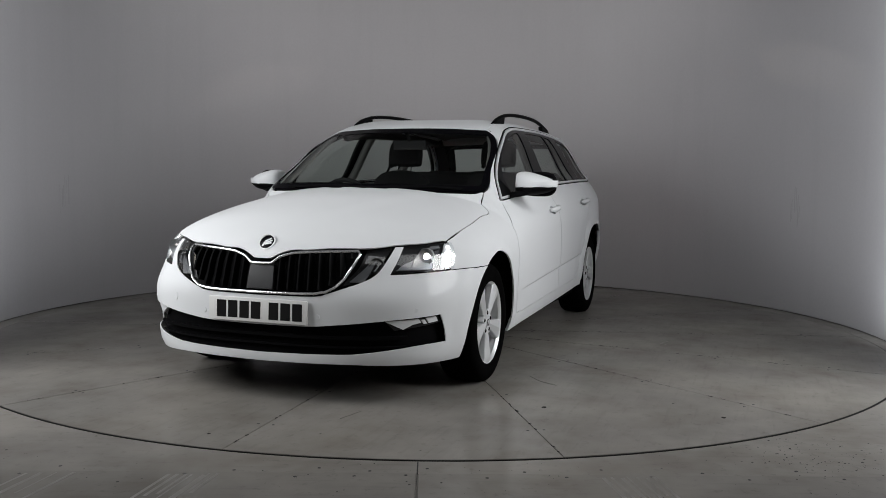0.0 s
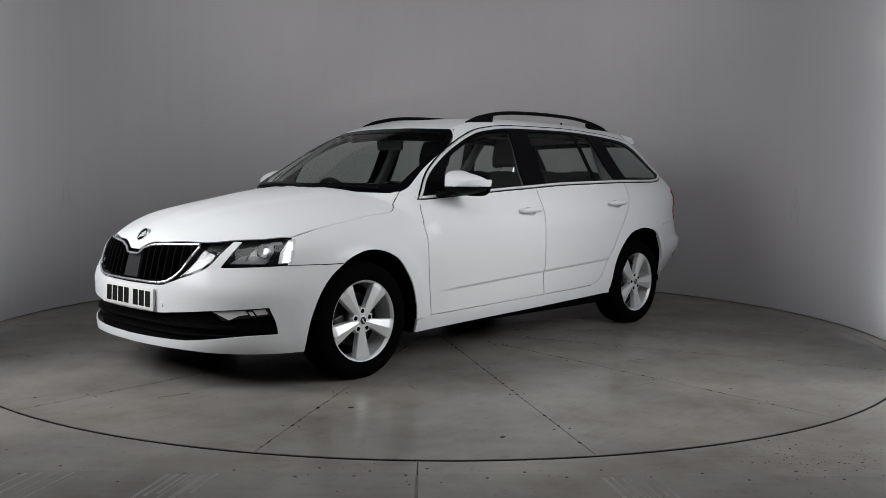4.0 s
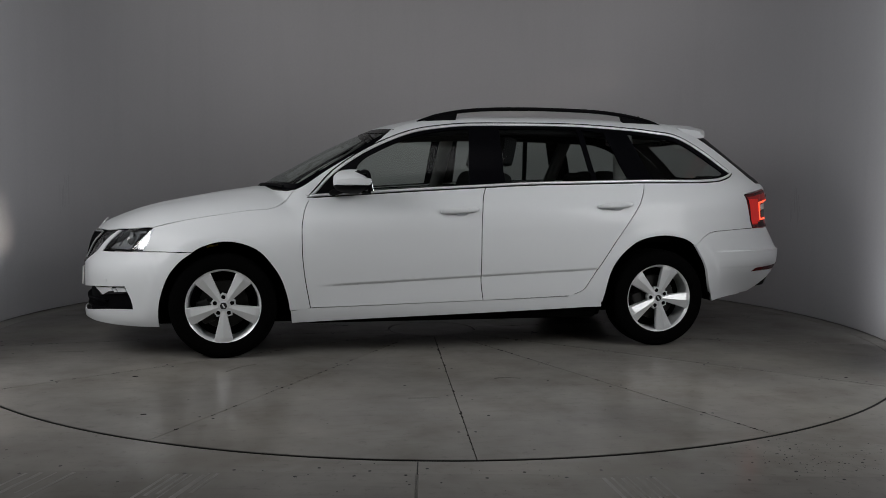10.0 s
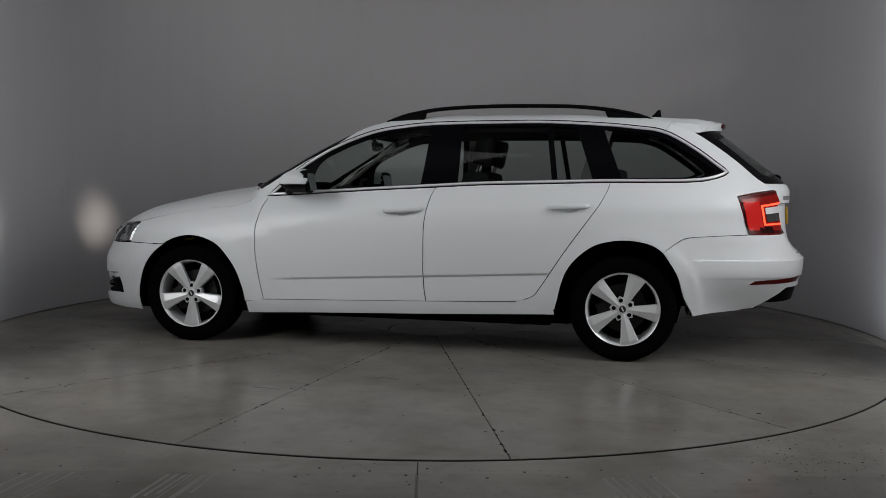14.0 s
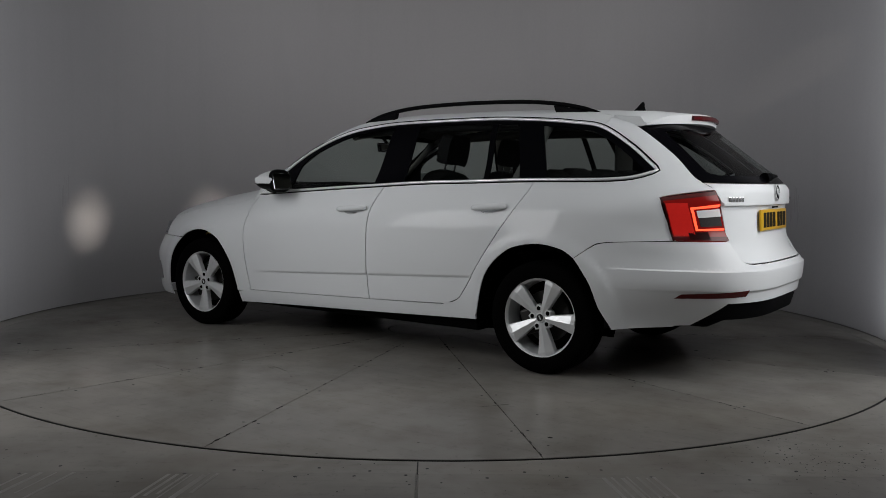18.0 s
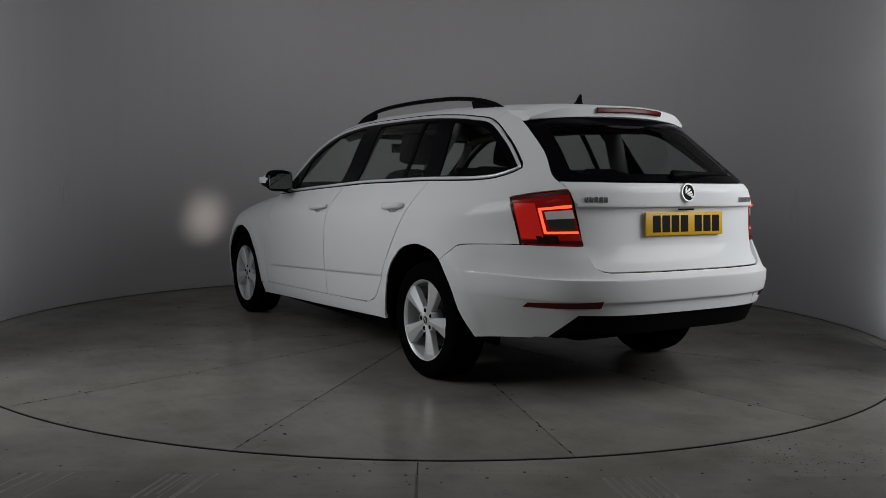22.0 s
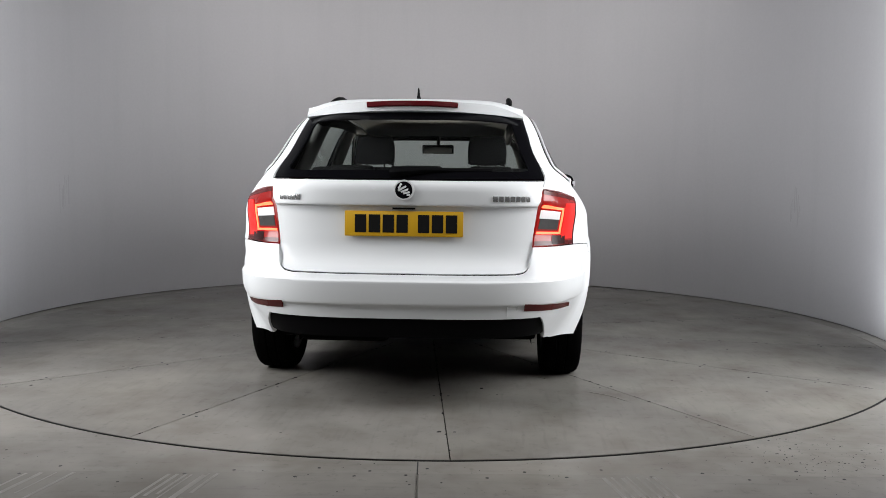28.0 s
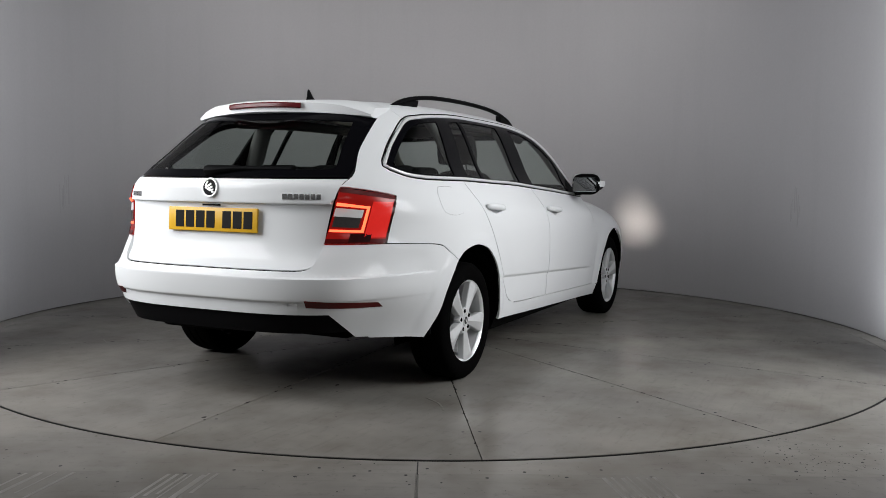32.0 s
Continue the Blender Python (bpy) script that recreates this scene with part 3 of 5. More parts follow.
DOOR_FRONT = [(.850, .922), (.880, .862), (.897, .785), (.901, .72), (.898, .585), (.882, .449), (.852, .286)]
DOOR_SPLIT = [(-.219, .999), (-.195, .945), (-.178, .86), (-.168, .766), (-.167, .596), (-.169, .426), (-.184, .313)]
DOOR_REAR = [(-1.251, 1.037), (-1.240, .995), (-1.205, .925), (-1.171, .872), (-1.007, .639), (-.865, .42), (-.822, .366), (-.742, .333)]


PRESSED = [(x, .4486 - .0489 * x + d) for x in np.linspace(-1.0, .9, 96) for d in (-.125, -.08, -.04, -.015, -.004, .0, .005, .010, .0135, .018, .03)]


CUPS = ((-.0315, .8487), (-1.0195, .8837))     # hollows behind the door handles


def cup_outline(x, z):
    return arc_pts(x, z, .060, 0, 360, 28, .026)[:-1]


def cup_dish(x, z):
    def f(p):
        d = np.sqrt(np.maximum(0, 1 - ((p[:, 0] - x) / .0605) ** 2 - ((p[:, 1] - z) / .0265) ** 2))
        return np.stack([p[:, 0], half(p[:, 0], p[:, 1]) - .024 * d, p[:, 1]], 1)
    return f, (0, 1, 0)


def body_panels():
    L = side_of(1)
    wing = outline([(1.735, .750), (1.765, .68), (1.79, .617)], [(1.79, .617), (1.51, .617)],
                   [(1.51, .617), (1.46, .647), (1.359, .675), (1.258, .669), (1.158, .63), (1.091, .566), (1.024, .465), (.984, .346), (.972, .272)],
                   [(.972, .272), (.852, .281)], DOOR_FRONT[::-1], [(.850, .922), (.862, .936), (.90, .965), (.935, .972)],
                   [(.935, .972), (.955, .945), (.985, .905), (1.03, .878), (1.094, .858), (1.215, .848), (1.387, .822), (1.558, .793), (1.735, .750)])
    both("front_wing", skin(wing, L, .03, .002, .008), PAINT)
    fd = outline(BELT[5:][::-1][0:1] + [(.53, .951), (.19, .974), (-.16, .995), (-.219, .999)], DOOR_SPLIT, [(-.184, .313), (.852, .286)], DOOR_FRONT[::-1])
    doors_f = both("front_door", skin(fd, L, .03, .0028, .006, more=PRESSED, holes=[cup_outline(*CUPS[0])]), PAINT)
    rd = outline([(-.219, .999), (-.5, 1.015), (-.85, 1.026), (-1.251, 1.037)], DOOR_REAR, [(-.742, .333), (-.5, .323), (-.184, .313)], DOOR_SPLIT[::-1])
    doors_r = both("rear_door", skin(rd, L, .03, .0028, .006, more=PRESSED, holes=[cup_outline(*CUPS[1])]), PAINT)
    lamp_edge = [(-2.10, .988), (-1.963, .966)]
    quarter = outline([(-1.251, 1.037), (-1.45, 1.040), (-1.66, 1.043)], WINDOW_TAIL[::-1][0:1] + [(-1.80, 1.056), (-1.905, 1.090), (-1.912, 1.110)],
                      [(-1.912, 1.110), (-1.87, 1.142), (-1.738, 1.242), (-1.56, 1.342)], [(-1.56, 1.342), (-1.60, 1.400)], [(-1.60, 1.400), (-1.69, 1.362), (-1.80, 1.297), (-1.96, 1.18), (-2.085, 1.068), (-2.15, 1.028), (-2.187, 1.004)],
                      [(-2.187, 1.004), (-2.08, .988), (-1.963, .967)], [(-1.963, .966), (-2.00, .85), (-2.045, .748)],
                      [(-2.045, .748), (-1.90, .741), (-1.70, .728), (-1.64, .705), (-1.555, .642)],
                      [(-1.555, .642), (-1.482, .685), (-1.345, .706), (-1.21, .686), (-1.126, .643), (-1.043, .563), (-.994, .469), (-.962, .335), (-.950, .290)],
                      [(-.950, .290), (-.86, .318), (-.742, .329)], DOOR_REAR[::-1])
    quarters = both("quarter_panel", skin(quarter, L, .028, .002, .008), PAINT)
    sill = outline([(.966, .270), (.852, .284), (.516, .2935), (-.163, .3125), (-.5, .3215), (-.742, .330)], [(-.742, .345), (-.86, .336), (-.940, .310)], [(-.940, .310), (-.948, .262)], [(-.948, .262), (-.164, .234), (.516, .213), (.958, .196)], [(.958, .196), (.966, .268)])
    both("sill", skin(sill, side_of(1, -.0012), .03, .001), PAINT)
    # frame over the windows, up to the roof joint
    xs = np.linspace(-1.60, .33, 26)
    zs = []
    for x in xs:
        lo, hi = 1.25, 1.47
        for _ in range(30):
            mid = (lo + hi) / 2
            lo, hi = (mid, hi) if half(x, mid) > .505 else (lo, mid)
        zs.append(lo)
    rim = [(float(x), float(z)) for x, z in zip(xs, zs)]
    pillar = [(.33, rim[-1][1]), (.445, 1.262), (.60, 1.176), (.75, 1.085), (.875, 1.0), (.928, .973)]
    frame_out = outline(WINDOW_TOP[:13], [(-1.56, 1.342), (-1.60, 1.398)], rim, pillar, [(.928, .973), (.862, .937), (.859, .928)])
    both("roof_side_frame", skin(frame_out, L, .02, .001), PAINT)
    # bonnet, roof
    rim3 = end_of(FRONT, 1)[0](np.array(on_end(FRONT, 1, (2.15, 0, .668), (2.15, .045, .669), (2.14, .085, .692), (2.12, .14, .710), (2.09, .25, .716), (2.045, .462, .721), (1.965, .595, .734), (1.86, .70, .742))))
    edge = [(float(p[0]), float(p[1])) for p in rim3]
    seam = [(x, float(half(x, z)) - .001) for x, z in ((1.735, .750), (1.558, .793), (1.387, .822), (1.215, .848), (1.094, .858), (1.03, .878), (.985, .905), (.955, .945), (.935, .972))]
    cowl = [(.935, .69), (.985, .62), (1.06, .44), (1.105, .22), (1.12, 0)]
    flip = lambda run: [(x, -y) for x, y in run[::-1]]
    edge += seam[:1]
    cowl[0] = seam[-1]
    bonnet = outline(edge, seam, cowl, flip(cowl), flip(seam), flip(edge))
    def creased(p):
        q = top_of(.60)[0](p)
        off = np.abs(p[:, 1]) - (.20 + .30 * smooth(2.05, 1.05, p[:, 0]))
        q[:, 2] += .007 * (1 - smooth(-.16, .012, off)) * smooth(2.08, 1.85, p[:, 0]) * (1 - smooth(1.3, .98, p[:, 0]) * .6) - .001
        return q
    part("bonnet", skin(bonnet, (creased, (0, 0, 1)), .022, .0011, .006), PAINT, CAR, "smooth white bonnet with a badge at its tip")
    roof = outline([(.385, 0), (.365, .25), (.325, .506)], [(.325, .506), (-.5, .506), (-1.60, .506)], [(-1.60, .506), (-1.70, .25), (-1.73, 0)], [(-1.73, 0), (-1.70, -.25), (-1.60, -.506)], [(-1.60, -.506), (-.5, -.506), (.325, -.506)], [(.325, -.506), (.365, -.25), (.385, 0)])
    part("roof", skin(roof, top_of(1.0), .04, .0), PAINT, CAR)
    return doors_f, doors_r, quarters


DOORS_F, DOORS_R, QUARTERS = body_panels()


def windows():
    L, Lg = side_of(1, -.001), side_of(1, -.006)
    full = outline(WINDOW_TOP, WINDOW_TAIL, BELT)
    front = outline([(.60, .965), (.55, 1.13), (.40, 1.225), (.20, 1.305), (.02, 1.345), (-.15, 1.362)], [(-.15, 1.362), (-.118, 1.012)], [(-.118, 1.012), (.19, .992), (.60, .965)])
    rear = outline([(-.345, 1.026), (-.345, 1.366)], [(-.345, 1.366), (-.6, 1.373), (-.862, 1.372)], [(-.862, 1.372), (-.912, 1.045)], [(-.912, 1.045), (-.6, 1.033), (-.345, 1.026)])
    small = outline([(-.945, 1.047), (-.898, 1.370)], [(-.898, 1.370), (-1.045, 1.358)], [(-1.045, 1.358), (-1.15, 1.053)], [(-1.15, 1.053), (-.945, 1.047)])
    back = outline([(-1.315, 1.060), (-1.205, 1.350)], [(-1.205, 1.350), (-1.38, 1.336), (-1.52, 1.308), (-1.60, 1.275)], [(-1.60, 1.275), (-1.73, 1.19), (-1.845, 1.108)], [(-1.845, 1.108), (-1.80, 1.082), (-1.66, 1.068), (-1.315, 1.060)])
    holes = [front, rear, small, back]
    tr = both("window_surround", skin(shrink(full, .006), L, .03, 0, .01, holes=holes), GLOSS_BLACK, "gloss black pillars and window seals")
    for nm, pl, mat, own in (("door_window", front, GLASS, DOORS_F), ("door_window", rear, REAR_GLASS, DOORS_R), ("quarter_light", small, REAR_GLASS, DOORS_R), ("side_window", back, REAR_GLASS, QUARTERS)):
        for o in sub_both(nm, skin(shrink(pl, -.008), Lg, .05, 0, 0), mat, own, "dark tinted glass"):
            o.visible_shadow = False
    # chrome line all round the side windows
    pts = np.array(shrink(full, .008))
    path = np.stack([pts[:, 0], half(pts[:, 0], pts[:, 1]) + .002, pts[:, 1]], 1)
    path = [tuple(p) for p in path[::2]]
    bm = tube(path, .0086, 8, True)
    me = bpy.data.meshes.new("chrome_strip")
    bm.to_mesh(me)
    bm.free()
    me.polygons.foreach_set("use_smooth", [True] * len(me.polygons))
    both("chrome_strip", me, BRIGHT_TRIM, "bright chrome window line")
    pts = np.array(shrink(full, -.004))
    path = np.stack([pts[:, 0], half(pts[:, 0], pts[:, 1]) - .001, pts[:, 1]], 1)
    me = bpy.data.meshes.new("rubber_seal")
    bm = tube([tuple(p) for p in path[::2]], .0042, 6, True)
    bm.to_mesh(me)
    bm.free()
    me.polygons.foreach_set("use_smooth", [True] * len(me.polygons))
    both("rubber_seal", me, RUBBER, "thin black seal round the window line")
    # windscreen
    ax = -.6
    S = end_of(ax, 1, -.004, 2.2)
    e = lambda *p: on_end(ax, 1, *p)
    right = e((.318, .532, 1.352), (.42, .60, 1.28), (.56, .645, 1.19), (.74, .675, 1.085), (.875, .695, 1.0), (.925, .67, .975))
    low = e((.925, .67, .975), (1.0, .52, .977), (1.10, .25, .98), (1.13, 0, .981))
    high = e((.40, 0, 1.366), (.38, .25, 1.364), (.318, .532, 1.352))
    m = lambda run: [(-u, z) for u, z in run[::-1]]
    ws = outline(high, right, low, m(low), m(right), m(high))
    part("windscreen", skin(ws, S, .05, 0, 0), GLASS, CAR, "clear raked windscreen").visible_shadow = False
    inner = shrink(ws, .030)
    part("windscreen_border", skin(ws, end_of(ax, 1, -.002, 2.2), .03, .001, .008, holes=[inner]), GLOSS_BLACK, CAR, "black printed glass border")
    # rear window
    R = end_of(REAR, -1, -.005, 1.6)
    e = lambda *p: on_end(REAR, -1, *p)
    left = e((-1.665, .545, 1.362), (-1.80, .575, 1.29), (-1.96, .605, 1.18), (-2.14, .628, 1.045))
    low = e((-2.14, .628, 1.045), (-2.25, .30, 1.042), (-2.29, 0, 1.042))
    high = e((-1.85, 0, 1.385), (-1.80, .30, 1.378), (-1.665, .545, 1.362))
    rw = outline(high, left, low, m(low), m(left), m(high))
    gate_glass = part("rear_window", skin(rw, R, .05, 0, 0), REAR_GLASS, CAR, "dark heated rear window")
    gate_glass.visible_shadow = False
    hole = outline(e((-1.90, 0, 1.326), (-1.87, .25, 1.324), (-1.81, .44, 1.314)), e((-1.81, .44, 1.314), (-1.96, .485, 1.20), (-2.08, .525, 1.095)), e((-2.08, .525, 1.095), (-2.11, .48, 1.078), (-2.20, .2, 1.078), (-2.21, 0, 1.078)),
                   m(e((-2.08, .525, 1.095), (-2.11, .48, 1.078), (-2.20, .2, 1.078), (-2.21, 0, 1.078))), m(e((-1.81, .44, 1.314), (-1.96, .485, 1.20), (-2.08, .525, 1.095))), m(e((-1.90, 0, 1.326), (-1.87, .25, 1.324), (-1.81, .44, 1.314))))
    part("rear_window_border", skin(rw, end_of(REAR, -1, -.003, 1.6), .03, .001, .006, holes=[hole]), GLOSS_BLACK, CAR, "black printed glass border")


windows()


def flip_run(run):
    return [(-u, z) for u, z in run[::-1]]


def nose_parts():
    N = end_of(FRONT, 1)
    e = lambda *p: on_end(FRONT, 1, *p)
    # bumper, with the intake cut out of it
    sp = lambda x, z: (x, float(half(x, z)), z)
    seam = e(sp(1.51, .6165), sp(1.65, .6165), sp(1.79, .6165))
    lamp = e(sp(1.79, .6165), (2.03, .59, .605))
    bar_o = e((2.03, .59, .605), (1.945, .63, .727))
    bar_t = e((1.945, .63, .727), (1.975, .60, .728))
    bar_i = e((1.975, .60, .728), (2.02, .58, .68), (2.07, .54, .61), (2.10, .48, .575), (2.135, .405, .547))
    lip = e((2.135, .405, .547), (2.165, .33, .520), (2.175, .27, .508), (2.19, 0, .504))
    arch = e(sp(1.70, .183), sp(1.695, .34), sp(1.648, .475), sp(1.585, .558), sp(1.51, .6165))
    low = e((2.195, 0, .196), (2.165, .4, .200), (2.08, .585, .192), (1.90, .745, .185), sp(1.70, .183))
    outer = outline(arch, seam, lamp, bar_o, bar_t, bar_i, lip, flip_run(lip), flip_run(bar_i), flip_run(bar_t), flip_run(bar_o), flip_run(lamp), flip_run(seam), flip_run(arch), flip_run(low), low)
    top = e((2.19, 0, .366), (2.186, .25, .369), (2.16, .40, .382), (2.07, .61, .403), (1.89, .785, .418))
    end = e((1.89, .785, .418), (1.86, .80, .34), (1.845, .797, .285))
    bot = e((1.845, .797, .285), (1.98, .71, .279), (2.13, .50, .252), (2.165, .40, .246), (2.195, 0, .238))
    intake = outline(top, end, bot, flip_run(bot), flip_run(end), flip_run(top))
    bumper = part("front_bumper", skin(outer, N, .025, .002, .006, holes=[intake]), PAINT, CAR, "white front bumper with a wide black air intake")
    part("intake_grille", skin(shrink(intake, -.02), end_of(FRONT, 1, -.035), .03, 0, 0), BLACK, bumper, "black air intake")
    for z0, z1, off in ((.312, .326, -.012), (.272, .280, -.016)):
        th = .62
        strip = outline([(-th, z0), (th, z0)], [(th, z0), (th, z1)], [(th, z1), (-th, z1)], [(-th, z1), (-th, z0)])
        part("intake_bar", skin(strip, end_of(FRONT, 1, off), .03, 0, .02), BLACK, bumper)
    # radiator grille
    g_t = e((2.13, 0, .650), (2.13, .05, .652), (2.115, .085, .680), (2.10, .14, .698), (2.08, .25, .707), (2.045, .462, .713))
    g_s = e((2.045, .462, .713), (2.128, .395, .566))
    g_b = e((2.128, .395, .566), (2.15, .345, .534), (2.17, .28, .517), (2.185, 0, .513))
    gr = outline(g_t, g_s, g_b, flip_run(g_b), flip_run(g_s), flip_run(g_t))
    grille = part("radiator_grille", skin(shrink(gr, -.03), end_of(FRONT, 1, -.055), .03, 0, 0), BLACK, CAR, "black radiator grille with vertical slats in a chrome frame")
    a = np.array(shrink(gr, .003))
    path = [tuple(p) for p in end_of(FRONT, 1, .004)[0](a)]
    part("grille_frame", tube(path[::2], .0062, 8, True), CHROME, grille, "chrome frame")
    inner_pts = np.array(shrink(gr, .012))
    for k in range(-9, 10):
        if abs(k) <= 1:
            continue
        th = .0455 * k
        zz = np.linspace(.50, .73, 200)
        ins = within(inner_pts, np.stack([np.full(200, th), zz], 1))
        if not ins.any():
            continue
        z0, z1 = zz[ins].min(), zz[ins].max()
        if z1 - z0 < .03:
            continue
        pts = np.array([(th, z0 + (z1 - z0) * i / 6) for i in range(7)])
        p3 = end_of(FRONT, 1, -.018)[0](pts)
        part("slat", ribbon([tuple(p) for p in p3], .012, .04, (1, 0, 0)), BLACK, grille)
    sensor = outline([(-.062, .53), (.062, .53)], [(.062, .53), (.058, .645)], [(.058, .645), (-.058, .645)], [(-.058, .645), (-.062, .53)])
    part("sensor_cover", skin(sensor, end_of(FRONT, 1, -.008), .03, 0, .02), SENSOR_GREY, grille, "smooth dark sensor cover")
    # badge on the bonnet's tip
    z0, z1 = (float(top_of(.60)[0](np.array([(x, 0.0)]))[0][2]) for x in (2.100, 2.124))
    seat_m = pose(2.113, 0, (z0 + z1) / 2 + .001, 0, 0, 0) @ pose(0, 0, 0, 0, min(66, math.degrees(math.atan2(z0 - z1, .024)) + 12), 0)
    badge = part("badge", turned(lathe([(0, .002), (.030, .002), (.036, .002), (.037, .005), (.041, .005), (.043, -.004)], 32, "Z"), seat_m), BADGE, CAR, "round silver and black badge")
    part("badge_field", turned(lathe([(0, .0032), (.034, .0032), (.036, .002)], 24, "Z"), seat_m), GLOSS_BLACK, badge)
    for x, y, w, r in ((-.010, .006, .034, 30), (.000, .010, .040, 22), (.010, .010, .034, 14), (.014, -.012, .026, 75)):
        part("emblem_shape", turned(box(-.0042, .0042, -w / 2, w / 2, 0, .003, .001, 1), seat_m @ pose(x, y, .003, 0, 0, r)), BADGE, badge)
    # lamps
    q = ((1.945, .628, .727), (1.73, .79, .744), (1.785, .825, .620), (2.03, .59, .609))
    head = e(*q)
    sides = [[head[0], (head[0][0] * .55 + head[1][0] * .45, .738), head[1]], [head[1], ((head[1][0] + head[2][0]) / 2 + .006, .68), head[2]], [head[2], head[3]], [head[3], head[0]]]
    hl = outline(*sides)
    def on_lamp(u, v):
        a, b, c, d = (np.array(k) for k in head)
        return tuple((a * (1 - u) + b * u) * v + (d * (1 - u) + c * u) * (1 - v))

    def patch(*uv):
        p = [on_lamp(*k) for k in uv]
        return outline(*[[p[i], p[(i + 1) % len(p)]] for i in range(len(p))])
    eye = [arc_pts(*on_lamp(.48, .55), .030, 0, 360, 20)[:-1]]
    lamps = both("headlight", skin(hl, end_of(FRONT, 1, -.045), .03, -.004, 0, holes=eye), LAMP_GREY, "wedge-shaped clear headlight with a lit outer strip")
    for o in sub_both("lens", skin(hl, end_of(FRONT, 1, .001), .03, .003, .004), LENS_CLEAR, lamps, "clear lens"):
        o.visible_shadow = False
    sub_both("light_guide", skin(patch((.80, .06), (.97, .06), (.97, .94), (.86, .94), (.78, .5)), end_of(FRONT, 1, -.018), .02, 0, .012), LED_BED, lamps, "frosted white light guide")
    for r in range(5):
        v0 = .09 + .168 * r
        for c in range(2):
            u0 = .845 + .058 * c + .012 * (r - 2) * (1 if r > 2 else -.6)
            sub_both("led", skin(patch((u0, v0), (u0 + .040, v0), (u0 + .040, v0 + .115), (u0, v0 + .115)), end_of(FRONT, 1, -.012), .02, 0, .004), WHITE_GLOW, lamps, "glowing white light segment")
    sub_both("reflector", skin(patch((.30, .12), (.62, .10), (.66, .5), (.60, .85), (.40, .85), (.30, .5)), end_of(FRONT, 1, -.030), .02, 0, .012, holes=eye), SILVER_IN, lamps, "silver reflector bowl")
    sub_both("reflector", skin(patch((.10, .10), (.60, .05), (.66, .16), (.30, .20)), end_of(FRONT, 1, -.026), .02, 0, .008), SILVER_IN, lamps, "silver lower reflector")
    sub_both("lamp_trim", skin(patch((.52, .80), (.76, .80), (.74, .90), (.56, .90)), end_of(FRONT, 1, -.026), .02, 0, .008), SILVER_IN, lamps)
    sub_both("lamp_trim", skin(patch((.08, .10), (.28, .12), (.28, .42), (.16, .34)), end_of(FRONT, 1, -.026), .02, 0, .01), SILVER_IN, lamps)
    for i, (uc, vc) in enumerate(((.48, .55),)):
        c3 = end_of(FRONT, 1, -.025)[0](np.array([on_lamp(uc, vc)]))[0]
        # a lamp deep in a narrow barrel throws the round beam
        for nm, prof, mat in (("projector_barrel", [(.0150, -.125), (.0150, -.018), (.024, -.012), (.038, -.001), (.038, -.02)], SILVER_IN), ("beam_lamp", [(0, -.120), (.0145, -.120)], BEAM)):
            m = turned(lathe(prof, 24, "Z"), pose(*c3, 0, 90, 0))
            me = bpy.data.meshes.new(nm)
            m.to_mesh(me)
            m.free()
            sub_both(nm, me, mat, lamps)
    q2 = e((2.025, .485, .714), (1.985, .592, .722), (2.075, .535, .612), (2.115, .47, .577), (2.14, .405, .553))
    il = outline([q2[0], q2[1]], [q2[1], q2[2]], [q2[2], q2[3], q2[4]], [q2[4], ((q2[4][0] + q2[0][0]) / 2 + .012, .63), q2[0]])
    small = both("inner_headlight", skin(il, end_of(FRONT, 1, -.04), .03, -.004, 0), LAMP_MID, "dark smoked inner headlight")
    for o in sub_both("lens", skin(il, end_of(FRONT, 1, .0005), .03, .003, .004), LENS_CLEAR, small, "clear lens"):
        o.visible_shadow = False
    c3 = end_of(FRONT, 1, -.028)[0](np.array([((q2[2][0] + q2[0][0]) / 2 + .02, .645)]))[0]
    m = turned(lathe([(0, .01), (.02, .012), (.034, .02), (.036, .0)], 20, "Z"), pose(*c3, 0, 90, 20))
    me = bpy.data.meshes.new("reflector")
    m.to_mesh(me)
    m.free()
    sub_both("reflector", me, LAMP_DARK, small)
    bar = lambda u, v: ((q2[0][0] * (1 - u) + q2[1][0] * u) * v + (q2[4][0] * (1 - u) + q2[2][0] * u) * (1 - v), .565 + .14 * v)
    # grey leaf shape: a reflection in the lens, painted as a surface
    leaf = [bar(.16, .06), bar(.62, .04), bar(.60, .34), bar(.52, .84), bar(.44, .84)]
    sub_both("sheen_patch", skin(outline(*[[leaf[i], leaf[(i + 1) % 5]] for i in range(5)]), end_of(FRONT, 1, -.016), .02, 0, .006), LAMP_SHEEN, small, "grey patch painted for the reflection in the lens")
    slim = [bar(.68, .40), bar(.73, .40), bar(.76, .78), bar(.71, .78)]
    sub_both("lamp_trim", skin(outline(*[[slim[i], slim[(i + 1) % 4]] for i in range(4)]), end_of(FRONT, 1, -.012), .02, 0, .006), SILVER_IN, small, "slim silver blade")
    # fog lamps in the intake's corners
    fq = e((2.085, .59, .397), (1.895, .785, .413), (1.875, .795, .378), (2.055, .625, .352))
    fl = outline([fq[0], fq[1]], [fq[1], fq[2]], [fq[2], fq[3]], [fq[3], fq[0]])
    fog = both("fog_lamp", skin(fl, end_of(FRONT, 1, -.022), .03, 0, .01), LAMP_DARK, "slim fog lamp with a chrome blade")
    lerp = lambda a, b, t: (a[0] + (b[0] - a[0]) * t, a[1] + (b[1] - a[1]) * t)
    pt = lambda u, v: lerp(lerp(fq[0], fq[1], u), lerp(fq[3], fq[2], u), v)
    quad = lambda *c: outline(*[[c[i], c[(i + 1) % len(c)]] for i in range(len(c))])
